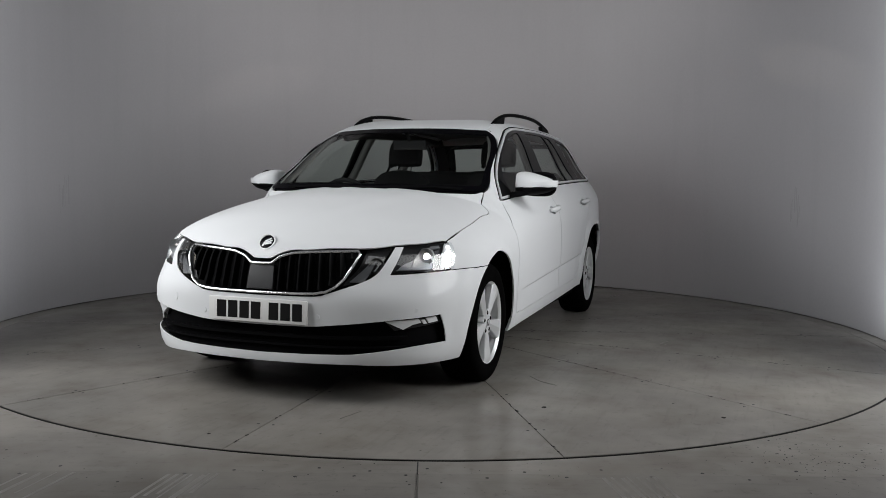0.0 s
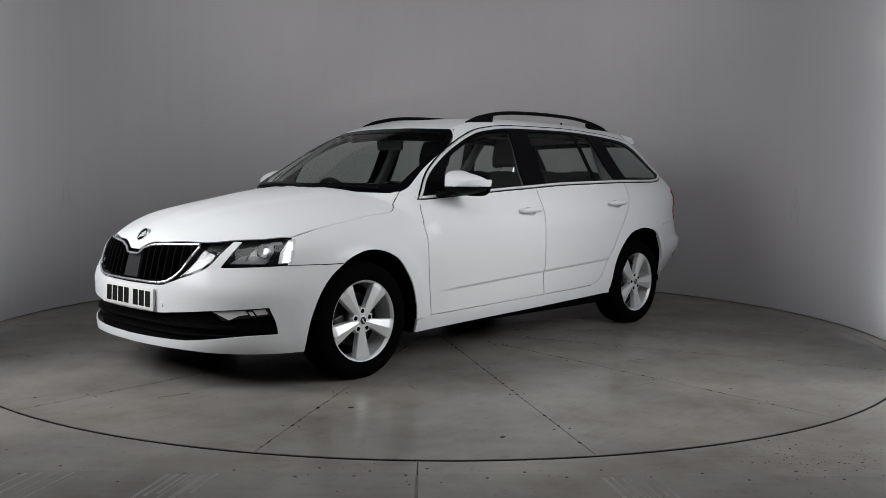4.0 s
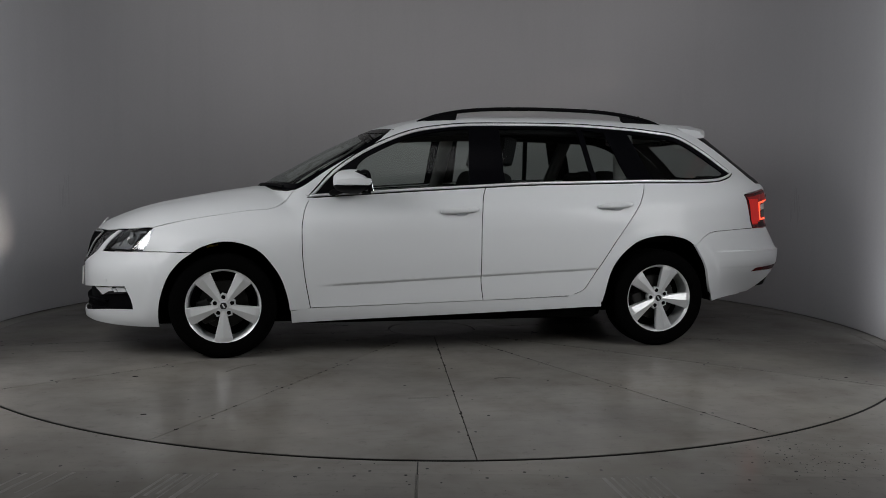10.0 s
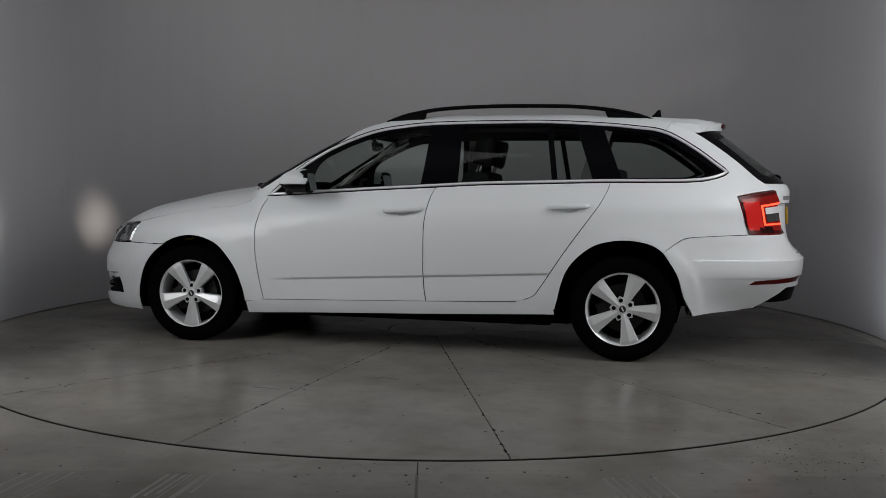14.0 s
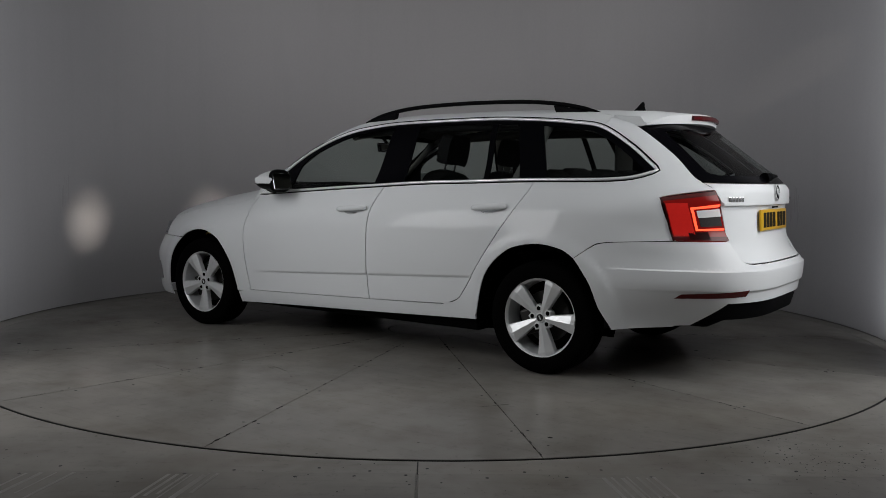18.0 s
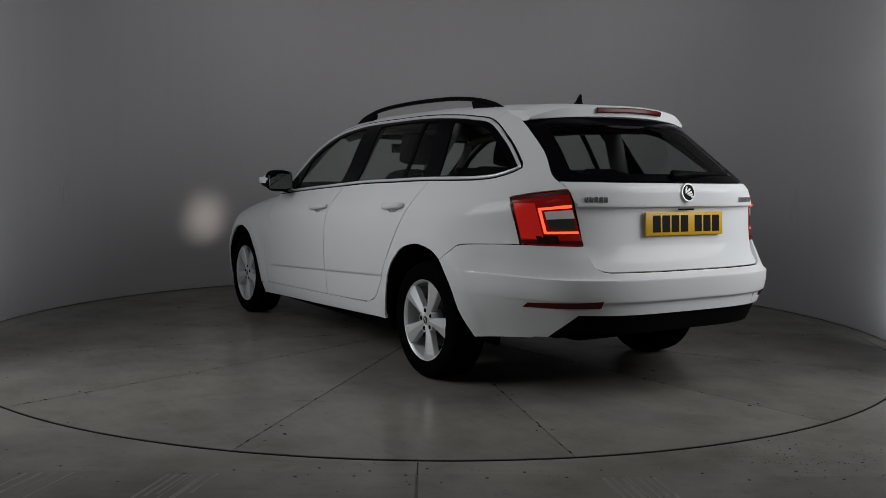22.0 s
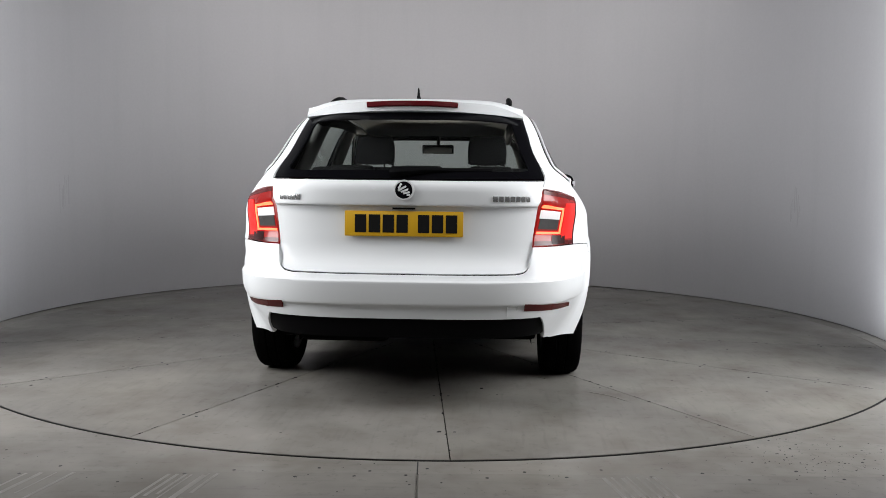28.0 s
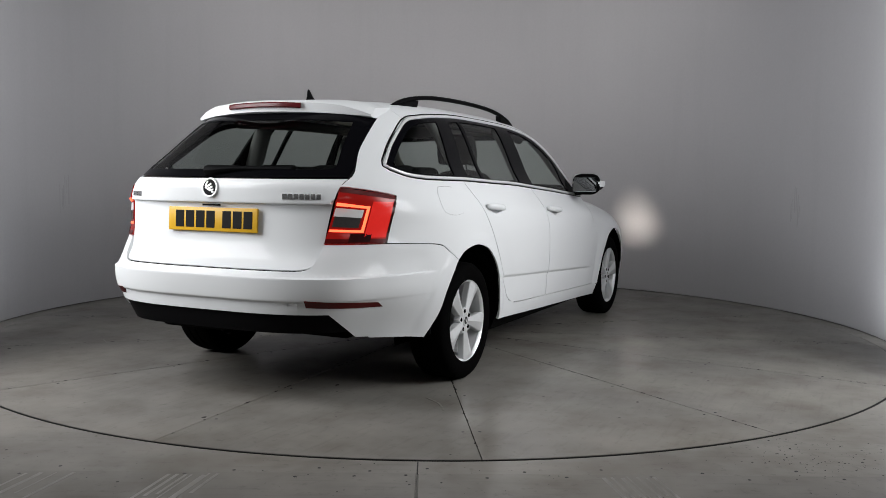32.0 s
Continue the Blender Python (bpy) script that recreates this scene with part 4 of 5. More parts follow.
    sub_both("chrome_blade", skin(quad(pt(0, .02), pt(.58, .08), pt(.58, .55), pt(.40, .62), pt(.16, .98)), end_of(FRONT, 1, -.012), .02, 0, .01), FOG_SILVER, fog, "chrome blade")
    sub_both("fog_reflector", skin(quad(pt(.72, .1), pt(.93, .1), pt(.93, .75), pt(.72, .75)), end_of(FRONT, 1, -.014), .02, 0, .01), FOG_SILVER, fog)
    sub_both("fog_reflector", skin(quad(pt(.61, .25), pt(.68, .25), pt(.68, .75), pt(.61, .75)), end_of(FRONT, 1, -.014), .02, 0, .01), FOG_SILVER, fog)
    # round cover of the towing eye
    c2 = on_end(FRONT, 1, (2.133, -.503, .464))[0]
    part("towing_eye_cover", skin(arc_pts(*c2, .022, 0, 360, 20, .026)[:-1], end_of(FRONT, 1, .0015), .012, 0, .004), PAINT, CAR)
    # parking sensors
    for y, z in ((.30, .414), (.705, .445)):
        x = float(cast([(FRONT, 0, z)], [Vector((2.2 - FRONT if y < .5 else 2.0 - FRONT, y, 0)).normalized()], 1.5)[0][0])
        ang = 8 if y < .5 else 38
        m = turned(lathe([(0, .002), (.011, .002), (.012, -.001), (.0135, -.001), (.0135, -.006)], 16, "Z"), pose(x, y, z, 0, 90, 0))
        m = turned(m, Matrix.Translation((x, y, z)) @ pose(0, 0, 0, 0, 0, ang) @ Matrix.Translation((-x, -y, -z)))
        me = bpy.data.meshes.new("parking_sensor")
        m.to_mesh(me)
        m.free()
        both("parking_sensor", me, PAINT, "small round parking sensor")


nose_parts()


def number_plate(name, x, z, sign, mat, tilt, label):
    m = Matrix.Translation((x, 0, z)) @ pose(0, 0, 0, 0, tilt, 0 if sign > 0 else 180)
    pl = part(name, turned(box(-.006, .006, -.26, .26, -.0555, .0555, .0045, 2), m), mat, CAR, label)
    # unreadable on purpose: bars in place of the characters
    u = -.215
    for i in range(7):
        w = .050
        part("plate_bar", turned(box(.005, .0075, u, u + w, -.0395, .0395, .0008, 1), m), PLATE_BLACK, pl)
        u += .061 + (.033 if i == 3 else 0)
    return pl


def tail_parts():
    e = lambda *p: on_end(REAR, -1, *p)
    # tailgate below the window
    hi = e((-2.30, 0, 1.036), (-2.25, .30, 1.036), (-2.142, .628, 1.038))
    edge = e((-2.142, .628, 1.038), (-2.175, .608, 1.003), (-2.225, .60, .92), (-2.262, .575, .747), (-2.29, .562, .69), (-2.30, .548, .660), (-2.31, .52, .641), (-2.32, .475, .634))
    lo = e((-2.32, .475, .634), (-2.33, .2, .633), (-2.33, 0, .633))
    gate = outline(hi, edge, lo, flip_run(lo), flip_run(edge), flip_run(hi))
    
    def recessed(p):
        q = end_of(REAR, -1)[0](p)
        q[:, 0] += np.where(q[:, 2] < .80, gate_tail(q[:, 2]) - tail(q[:, 2]), 0)
        return q
    tg = part("tailgate", skin(gate, (recessed, (-1, 0, 0)), .018, .0017, .006, more=[(u, z) for u in np.linspace(-.6, .6, 110) for z in (.912, .9195, .9215, .9255, .928, .938)]), PAINT, CAR, "white tailgate with a horizontal crease above the plate")
    # bumper
    sp = lambda x, z: (x, float(half(x, z)), z)
    arch = e(sp(-1.735, .275), sp(-1.68, .39), sp(-1.64, .51), sp(-1.575, .615), sp(-1.553, .642))
    seam = e(sp(-1.553, .642), sp(-1.64, .703), sp(-1.70, .727), sp(-1.90, .741), (-2.06, .79, .746))
    lamp = e((-2.06, .79, .746), (-2.262, .575, .746))
    lip = e((-2.32, .475, .631), (-2.33, .2, .630), (-2.33, 0, .630))
    down = e((-2.262, .575, .746), (-2.29, .559, .69), (-2.30, .545, .658), (-2.31, .517, .638), (-2.32, .475, .631))
    low = e((-2.395, 0, .436), (-2.36, .40, .436), (-2.30, .623, .436))
    cut = e((-2.30, .623, .436), (-2.195, .71, .312))
    low2 = e((-2.195, .71, .312), (-2.12, .75, .307), sp(-2.0, .300), sp(-1.80, .283), sp(-1.735, .275))
    bp = outline(arch, seam, lamp, down, lip, flip_run(lip), flip_run(down), flip_run(lamp), flip_run(seam), flip_run(arch), flip_run(low2), flip_run(cut), flip_run(low), low, cut, low2)
    crease = [(u, z) for u in np.linspace(-.96, .96, 150) for z in (.470, .484, .490, .4925, .4985, .501, .510, .590, .598, .601, .605, .608, .618)]
    bumper = part("rear_bumper", skin(bp, end_of(REAR, -1), .02, .0015, .02, more=crease), PAINT, CAR, "white rear bumper over a black lower apron")
    ap_t, ap_s, ap_b = e((-2.395, 0, .450), (-2.32, .60, .450)), e((-2.32, .60, .450), (-2.27, .665, .42), (-2.17, .74, .345)), e((-2.17, .74, .345), (-2.31, .5, .348), (-2.33, 0, .350))
    ap = outline(ap_t, ap_s, ap_b, flip_run(ap_b), flip_run(ap_s), flip_run(ap_t))
    part("rear_apron", skin(ap, end_of(REAR, -1, -.012), .03, 0, .004), BLACK, bumper, "black lower apron")
    rq = e((-2.085, .79, .459), (-2.118, .784, .482), (-2.346, .53, .503), (-2.343, .535, .471))
    rf = outline([rq[0], rq[1]], [rq[1], rq[2]], [rq[2], rq[3]], [rq[3], rq[0]])
    me = skin(rf, end_of(REAR, -1, .0025), .03, 0, .008)
    part("reflector", me, RED_DARK, bumper, "dark red bumper reflector")
    part("reflector", mirrored(me), RED_DARK, bumper, "dark red bumper reflector")
    # cover of the towing eye
    cov = on_end(REAR, -1, (-2.37, -.455, .497), (-2.365, -.503, .497), (-2.36, -.503, .448), (-2.365, -.455, .448))
    part("towing_eye_cover", skin(outline(*[[cov[i], cov[(i + 1) % 4]] for i in range(4)]), end_of(REAR, -1, .0015), .012, 0, .004), PAINT, bumper)
    # lamps
    lq = e((-1.963, .778, .964), (-2.178, .605, 1.001), (-2.262, .572, .749), (-2.058, .79, .749))
    tl = outline([lq[0], ((lq[0][0] + lq[1][0]) / 2, .984), lq[1]], [lq[1], lq[2]], [lq[2], lq[3]], [lq[3], lq[0]])
    lamps = both("tail_light", skin(tl, end_of(REAR, -1, .004), .03, .003, .03), RED_LENS, "red tail light with a glowing C-shaped bar")

    def at(u, v):
        a, b, c, d = (np.array(k) for k in lq)
        return tuple((a * (1 - u) + b * u) * v + (d * (1 - u) + c * u) * (1 - v))

    def patch(*uv):
        p = [at(*k) for k in uv]
        return outline(*[[p[i], p[(i + 1) % len(p)]] for i in range(len(p))])
    glow = [((.48, .675), (.97, .675), (.97, .72), (.48, .72)), ((.48, .215), (.97, .215), (.97, .257), (.48, .257)), ((.44, .215), (.485, .215), (.485, .72), (.44, .72))]
    for g in glow:
        sub_both("light_bar", skin(patch(*g), end_of(REAR, -1, .0065), .02, 0, .004), RED_GLOW, lamps, "glowing red bar")
    sub_both("lit_panel", skin(patch((.05, .12), (.41, .12), (.41, .82), (.05, .86)), end_of(REAR, -1, .0058), .02, 0, .004), RED_LIT, lamps, "glowing red side panel")
    sub_both("reversing_light", skin(patch((.54, .30), (.95, .30), (.95, .50), (.54, .50)), end_of(REAR, -1, .006), .02, 0, .004), LENS_PALE, lamps, "clear reversing light")
    sub_both("clear_lens", skin(patch((.53, .49), (.97, .49), (.97, .64), (.53, .64)), end_of(REAR, -1, .0065), .02, 0, .004), LENS_WHITE, lamps, "ribbed silver lens")
    sub_both("dark_band", skin(patch((.01, .01), (.99, .01), (.99, .09), (.01, .09)), end_of(REAR, -1, .0055), .02, 0, .003), RED_DARK, lamps)
    sub_both("dark_band", skin(patch((.01, .92), (.99, .92), (.99, .99), (.01, .99)), end_of(REAR, -1, .0055), .02, 0, .003), RED_DARK, lamps)
    sub_both("dark_band", skin(patch((.0, .0), (.035, .0), (.035, 1.0), (.0, 1.0)), end_of(REAR, -1, .0056), .02, 0, .003), BRAKE_RED, lamps)
    sub_both("dark_band", skin(patch((.30, .03), (.64, .03), (.64, .19), (.30, .19)), end_of(REAR, -1, .0060), .02, 0, .003), BRAKE_RED, lamps, "unlit dark red corner")
    # spoiler with the high brake light
    v, f, n = [], [], 28
    for i in range(n + 1):
        y = -.532 + 1.064 * i / n
        s = (y / .532) ** 2
        droop = max(0, (abs(y) - .37) / .175) ** 1.5
        xe, ze = -1.945 + .155 * s, 1.418 - .030 * s - .037 * droop
        th = max(.006, ze - 1.366 + .024 * s)
        zr = float(cast([(-1.60, min(abs(y), .50), 1.1)], [(0, 0, 1)], .6)[0][2]) - .001 - .05 * max(0, abs(y) - .50)
        x0 = -1.60
        for x, z in ((x0, zr + .001 - .006), (x0, zr + .001), (-1.75, (zr + .008) * .5 + (ze + .012) * .5), (xe + .02, ze + .004), (xe, ze - .004), (xe + .006, ze - th), (xe + .03, ze - th - .006), (-1.72, ze - th - .006)):
            v.append((x, y, z))
    k = 8
    for i in range(n):
        for j in range(k):
            f.append((k * i + j, k * i + (j + 1) % k, k * i + k + (j + 1) % k, k * i + k + j))
    f += [tuple(range(k))[::-1], tuple(range(k * n, k * n + k))]
    me = mesh_of("spoiler", v, f, True, 35)
    sp = part("roof_spoiler", me, PAINT, CAR, "white roof spoiler")
    bl = [(-1.950 + .17 * (y / .515) ** 2, y, 1.398 - .030 * (y / .515) ** 2) for y in np.linspace(-.215, .215, 15)]
    part("brake_light", ribbon(bl, .026, .024, (-1, 0, 0)), HIGH_RED, sp, "high dark red brake light")
    # wiper
    wp = [(-2.275, .05, 1.070), (-2.285, .02, 1.072), (-2.275, -.08, 1.080), (-2.255, -.22, 1.080), (-2.225, -.38, 1.080)]
    line = spline(wp, .03)
    part("rear_wiper", tube(line, [.034 - .020 * smooth(.0, .5, i / len(line)) for i in range(len(line))], 10, flat=.85), BLACK, CAR, "black rear wiper")
    # badge and lettering shapes
    b = turned(lathe([(0, .004), (.030, .004), (.037, .003), (.038, .007), (.0435, .007), (.0455, 0)], 36, "Z"), pose(-2.331, 0, .992, 0, -84, 0))
    badge = part("badge", b, BADGE, CAR, "round silver and black badge")
    part("badge_field", turned(lathe([(0, .0055), (.037, .0055), (.038, .004)], 28, "Z"), pose(-2.331, 0, .992, 0, -84, 0)), GLOSS_BLACK, badge)
    for y0, w, s in ((-.003, .034, 20), (.007, .040, 30), (-.012, .028, 12), (.017, .026, 62), (-.021, .016, 0)):
        part("emblem_shape", turned(box(-.0042, .0042, -w / 2, w / 2, 0, .005, .001, 1), pose(-2.331, 0, .992, 0, -84, 0) @ pose(y0, y0, .005, 0, 0, s)), BADGE, badge)
    for y0, y1, nm in ((.595, .465, "lettering_bar"), (-.385, -.585, "lettering_bar")):
        k = 5 if y0 > 0 else 7
        w = (y1 - y0) / k
        for i in range(k):
            a, b = y0 + w * i, y0 + w * (i + .76)
            pts = [tuple(end_of(REAR, -1, .003)[0](np.array([on_end(REAR, -1, (-2.3, y, .957))[0]]))[0]) for y in (a * 1.0, (a + b) / 2, b)]
            part(nm, ribbon(pts, .024, .004, (-1, 0, 0)), CHROME_DARK, tg)
    part("handle_recess", ribbon([(-2.325, y, .912) for y in (-.05, 0, .05)], .008, .008, (-1, 0, 0)), BLACK, tg, "dark grip and plate lamp strip")


tail_parts()
number_plate("front_number_plate", 2.2005, .431, 1, PLATE_WHITE, -2, "white plate with dark bars")
number_plate("rear_number_plate", -2.318, .845, -1, PLATE_YELLOW, -3, "yellow plate with dark bars")


def mirrors():
    v, f = [], []
    nu, nv = 24, 14
    def shell(z_lo, z_hi, grow=1.0, facing=lambda c: True):
        vv, ff = [], []
        for i in range(nu):
            a = math.tau * i / nu
            for j in range(nv + 1):
                b = -math.pi / 2 + math.pi * j / nv
                c, s = math.cos(b), math.sin(b)
                sg = lambda t, p: math.copysign(abs(t) ** p, t)
                # blunt to the rear, swept to the front, thinner outwards
                y = .905 + .118 * sg(c, .65) * sg(math.sin(a), .7) * grow
                x = .600 + (.125 if math.cos(a) > 0 else .068) * sg(c, .8) * sg(math.cos(a), .65) * grow - .45 * max(0, y - .93)
                z = 1.020 + .067 * sg(s, .70) * grow
                z += .020 * (y - .88) / .1 * (-1.35 if s > 0 else .8)
                vv.append((x, y, min(max(z, z_lo), z_hi)))
        m = nv + 1
        for i in range(nu):
            if not facing(math.cos(math.tau * (i + .5) / nu)):
                continue
            for j in range(nv):
                ff.append((i * m + j, ((i + 1) % nu) * m + j, ((i + 1) % nu) * m + j + 1, i * m + j + 1))
        return vv, ff
    vv, ff = shell(1.0, 1.2, 1.0, lambda c: c > -.85)
    me = mesh_of("mirror_cover", vv, ff, True, 50)
    bm = bmesh.new()
    bm.from_mesh(me)
    bmesh.ops.remove_doubles(bm, verts=bm.verts, dist=1e-5)
    bmesh.ops.recalc_face_normals(bm, faces=bm.faces)
    bm.to_mesh(me)
    bm.free()
    arm = spline([(.715, .775, .955), (.70, .82, .962), (.66, .87, .975), (.62, .90, .985)], .02)
    bm = tube(arm, .026, 10, flat=.7)
    am = bpy.data.meshes.new("door_mirror")
    bm.to_mesh(am)
    bm.free()
    am.polygons.foreach_set("use_smooth", [True] * len(am.polygons))
    pair = both("door_mirror", am, BLACK, "door mirror with a white cover on a black base")
    sub_both("mirror_cover", me, PAINT, pair, "white cover")
    vv, ff = shell(.90, 1.2, 1.003, lambda c: c < -.75)
    sub_both("mirror_back", mesh_of("mirror_back", vv, ff, True, 50), BLACK, pair, "black housing round the mirror glass")
    vv, ff = shell(.90, 1.003, .985)
    me = mesh_of("mirror_base", vv, ff, True, 50)
    bm = bmesh.new()
    bm.from_mesh(me)
    bmesh.ops.remove_doubles(bm, verts=bm.verts, dist=1e-5)
    bmesh.ops.recalc_face_normals(bm, faces=bm.faces)
    bm.to_mesh(me)
    bm.free()
    sub_both("mirror_base", me, BLACK, pair, "black lower shell")
    bm = turned(box(-.003, .003, -.088, .088, -.052, .052, .0028, 2), pose(.523, .900, 1.018, 0, 13, 6))
    me = bpy.data.meshes.new("mirror_glass")
    bm.to_mesh(me)
    bm.free()
    sub_both("mirror_glass", me, MIRROR, pair, "mirror glass")
    ring = [(.540, .905 + .094 * math.copysign(abs(math.cos(a)) ** .6, math.cos(a)), 1.020 + .062 * math.copysign(abs(math.sin(a)) ** .6, math.sin(a))) for a in np.linspace(0, math.tau, 33)[:-1]]
    bm = turned(tube(ring, .012, 8, True), Matrix.Translation((.545, .905, 1.02)) @ pose(0, 0, 0, 0, 4, 8) @ Matrix.Translation((-.545, -.905, -1.02)))
    me = bpy.data.meshes.new("mirror_bezel")
    bm.to_mesh(me)
    bm.free()
    me.polygons.foreach_set("use_smooth", [True] * len(me.polygons))
    sub_both("mirror_bezel", me, BLACK, pair, "black mirror frame")
    # corner of the side window that carries the mirror
    tri = outline([(.835, .94), (.70, 1.06)], [(.70, 1.06), (.615, 1.0)], [(.615, 1.0), (.60, .962)], [(.60, .962), (.835, .94)])
    both("mirror_foot", skin(tri, side_of(1, .002), .03, 0, .004), BLACK)


mirrors()


def trims():
    for x0, z0, x1, z1, own in ((.078, .851, -.150, .867, DOORS_F), (-.912, .886, -1.136, .902, DOORS_R)):
        xs = np.linspace(x0, x1, 9)
        pts = []
        for i, x in enumerate(xs):
            t = i / 8
            z = z0 + (z1 - z0) * t
            pts.append((float(x), float(half(x, z)) + .008 + .024 * math.sin(math.pi * min(max((t - .0) / 1.0, 0), 1)) ** .4, z))
        r = [.009, .014, .0155, .016, .016, .016, .016, .015, .010]
        me = bpy.data.meshes.new("handle")
        bm = tube(pts, r, 10, flat=1.15)
        bm.to_mesh(me)
        bm.free()
        me.polygons.foreach_set("use_smooth", [True] * len(me.polygons))
        sub_both("handle", me, PAINT, own, "white bar handle")
        c = CUPS[0] if own is DOORS_F else CUPS[1]
        sub_both("handle_cup", skin(cup_outline(*c), cup_dish(*c), .010, 0, 0), PAINT, own, "hollow behind the handle")
    # roof rails
    rail = [(.165, .488, 1.405), (.06, .490, 1.437), (-.03, .491, 1.458), (-.155, .491, 1.479), (-.332, .491, 1.493), (-.60, .490, 1.501), (-.864, .488, 1.500), (-1.05, .478, 1.495), (-1.22, .472, 1.479), (-1.36, .472, 1.454), (-1.50, .474, 1.417)]
    path = spline(rail, .04)
    r = []
    for x, y, z in path:
        k = min(1, max(.35, (.20 - x) / .12), max(.35, (x + 1.54) / .12))
        r.append(.0145 * k)
    me = bpy.data.meshes.new("roof_rail")
    bm = tube(path, r, 10, flat=.85)
    bm.to_mesh(me)
    bm.free()
    me.polygons.foreach_set("use_smooth", [True] * len(me.polygons))
    rails = both("roof_rail", me, BLACK, "satin black raised roof rail")
    for top in ([(.16, 1.395), (.05, 1.432), (-.05, 1.456), (-.095, 1.462), (-.080, 1.40)], [(-1.50, 1.405), (-1.36, 1.443), (-1.24, 1.465), (-1.205, 1.468), (-1.235, 1.40)]):
        bm = prism(top, *((.470, .504) if top[0][0] > 0 else (.456, .488)), .006)
        me = bpy.data.meshes.new("rail_foot")
        bm.to_mesh(me)
        bm.free()
        sub_both("rail_foot", me, BLACK, rails, "solid rail end")
    # aerial
    bm = bmesh.new()
    rows = []
    for x0, x1, w, z in ((-1.44, -1.585, .020, 1.436), (-1.475, -1.570, .013, 1.452), (-1.505, -1.560, .007, 1.475), (-1.532, -1.556, .004, 1.505), (-1.543, -1.552, .002, 1.512)):
        m, r = (x0 + x1) / 2, (x0 - x1) / 2
        rows.append([bm.verts.new((m + r * math.cos(k * math.tau / 10), w * math.sin(k * math.tau / 10), z)) for k in range(10)])
    for p, q in zip(rows, rows[1:]):
        for k in range(10):
            bm.faces.new((p[k], p[(k + 1) % 10], q[(k + 1) % 10], q[k]))
    bm.faces.new(rows[-1])
    part("roof_aerial", bm, BLACK, CAR, "black shark-fin aerial")
    # fuel flap
    ff = outline([(-1.592, 1.004), (-1.52, 1.006), (-1.46, 1.003), (-1.425, .99)], [(-1.425, .99), (-1.42, .93), (-1.455, .872)], [(-1.455, .872), (-1.53, .866), (-1.595, .869)], [(-1.595, .869), (-1.64, .885), (-1.652, .92), (-1.635, .97), (-1.592, 1.004)])
    part("flap_joint", skin(shrink(ff, -.0010), side_of(-1, .0006), .03, 0, 0), BLACK, QUARTERS[1], "dark joint round the fuel flap")
    part("fuel_flap", skin(ff, side_of(-1, .0014), .03, 0, .003), PAINT, QUARTERS[1], "white fuel flap")
    # wipers at the windscreen's foot
    for y0, y1 in ((-.50, .10), (.02, .60)):
        p = [tuple(end_of(-.6, 1, .012)[0](np.array([on_end(-.6, 1, (1.05, y0 + (y1 - y0) * t, .988 + .012 * math.sin(t * 3)))[0]]))[0]) for t in np.linspace(0, 1, 8)]
        part("wiper", tube(p, .008, 6), BLACK, CAR, "black windscreen wiper")
    scuttle = outline([(.95, -.66), (1.02, -.5), (1.10, -.25), (1.128, 0), (1.10, .25), (1.02, .5), (.95, .66)], [(.95, .66), (.90, .66)], [(.90, .66), (1.0, .40), (1.07, 0), (1.0, -.40), (.90, -.66)], [(.90, -.66), (.95, -.66)])
    part("scuttle", skin(scuttle, top_of(.70, -.016), .04, 0, .02), BLACK, CAR, "black scuttle panel below the windscreen")


trims()


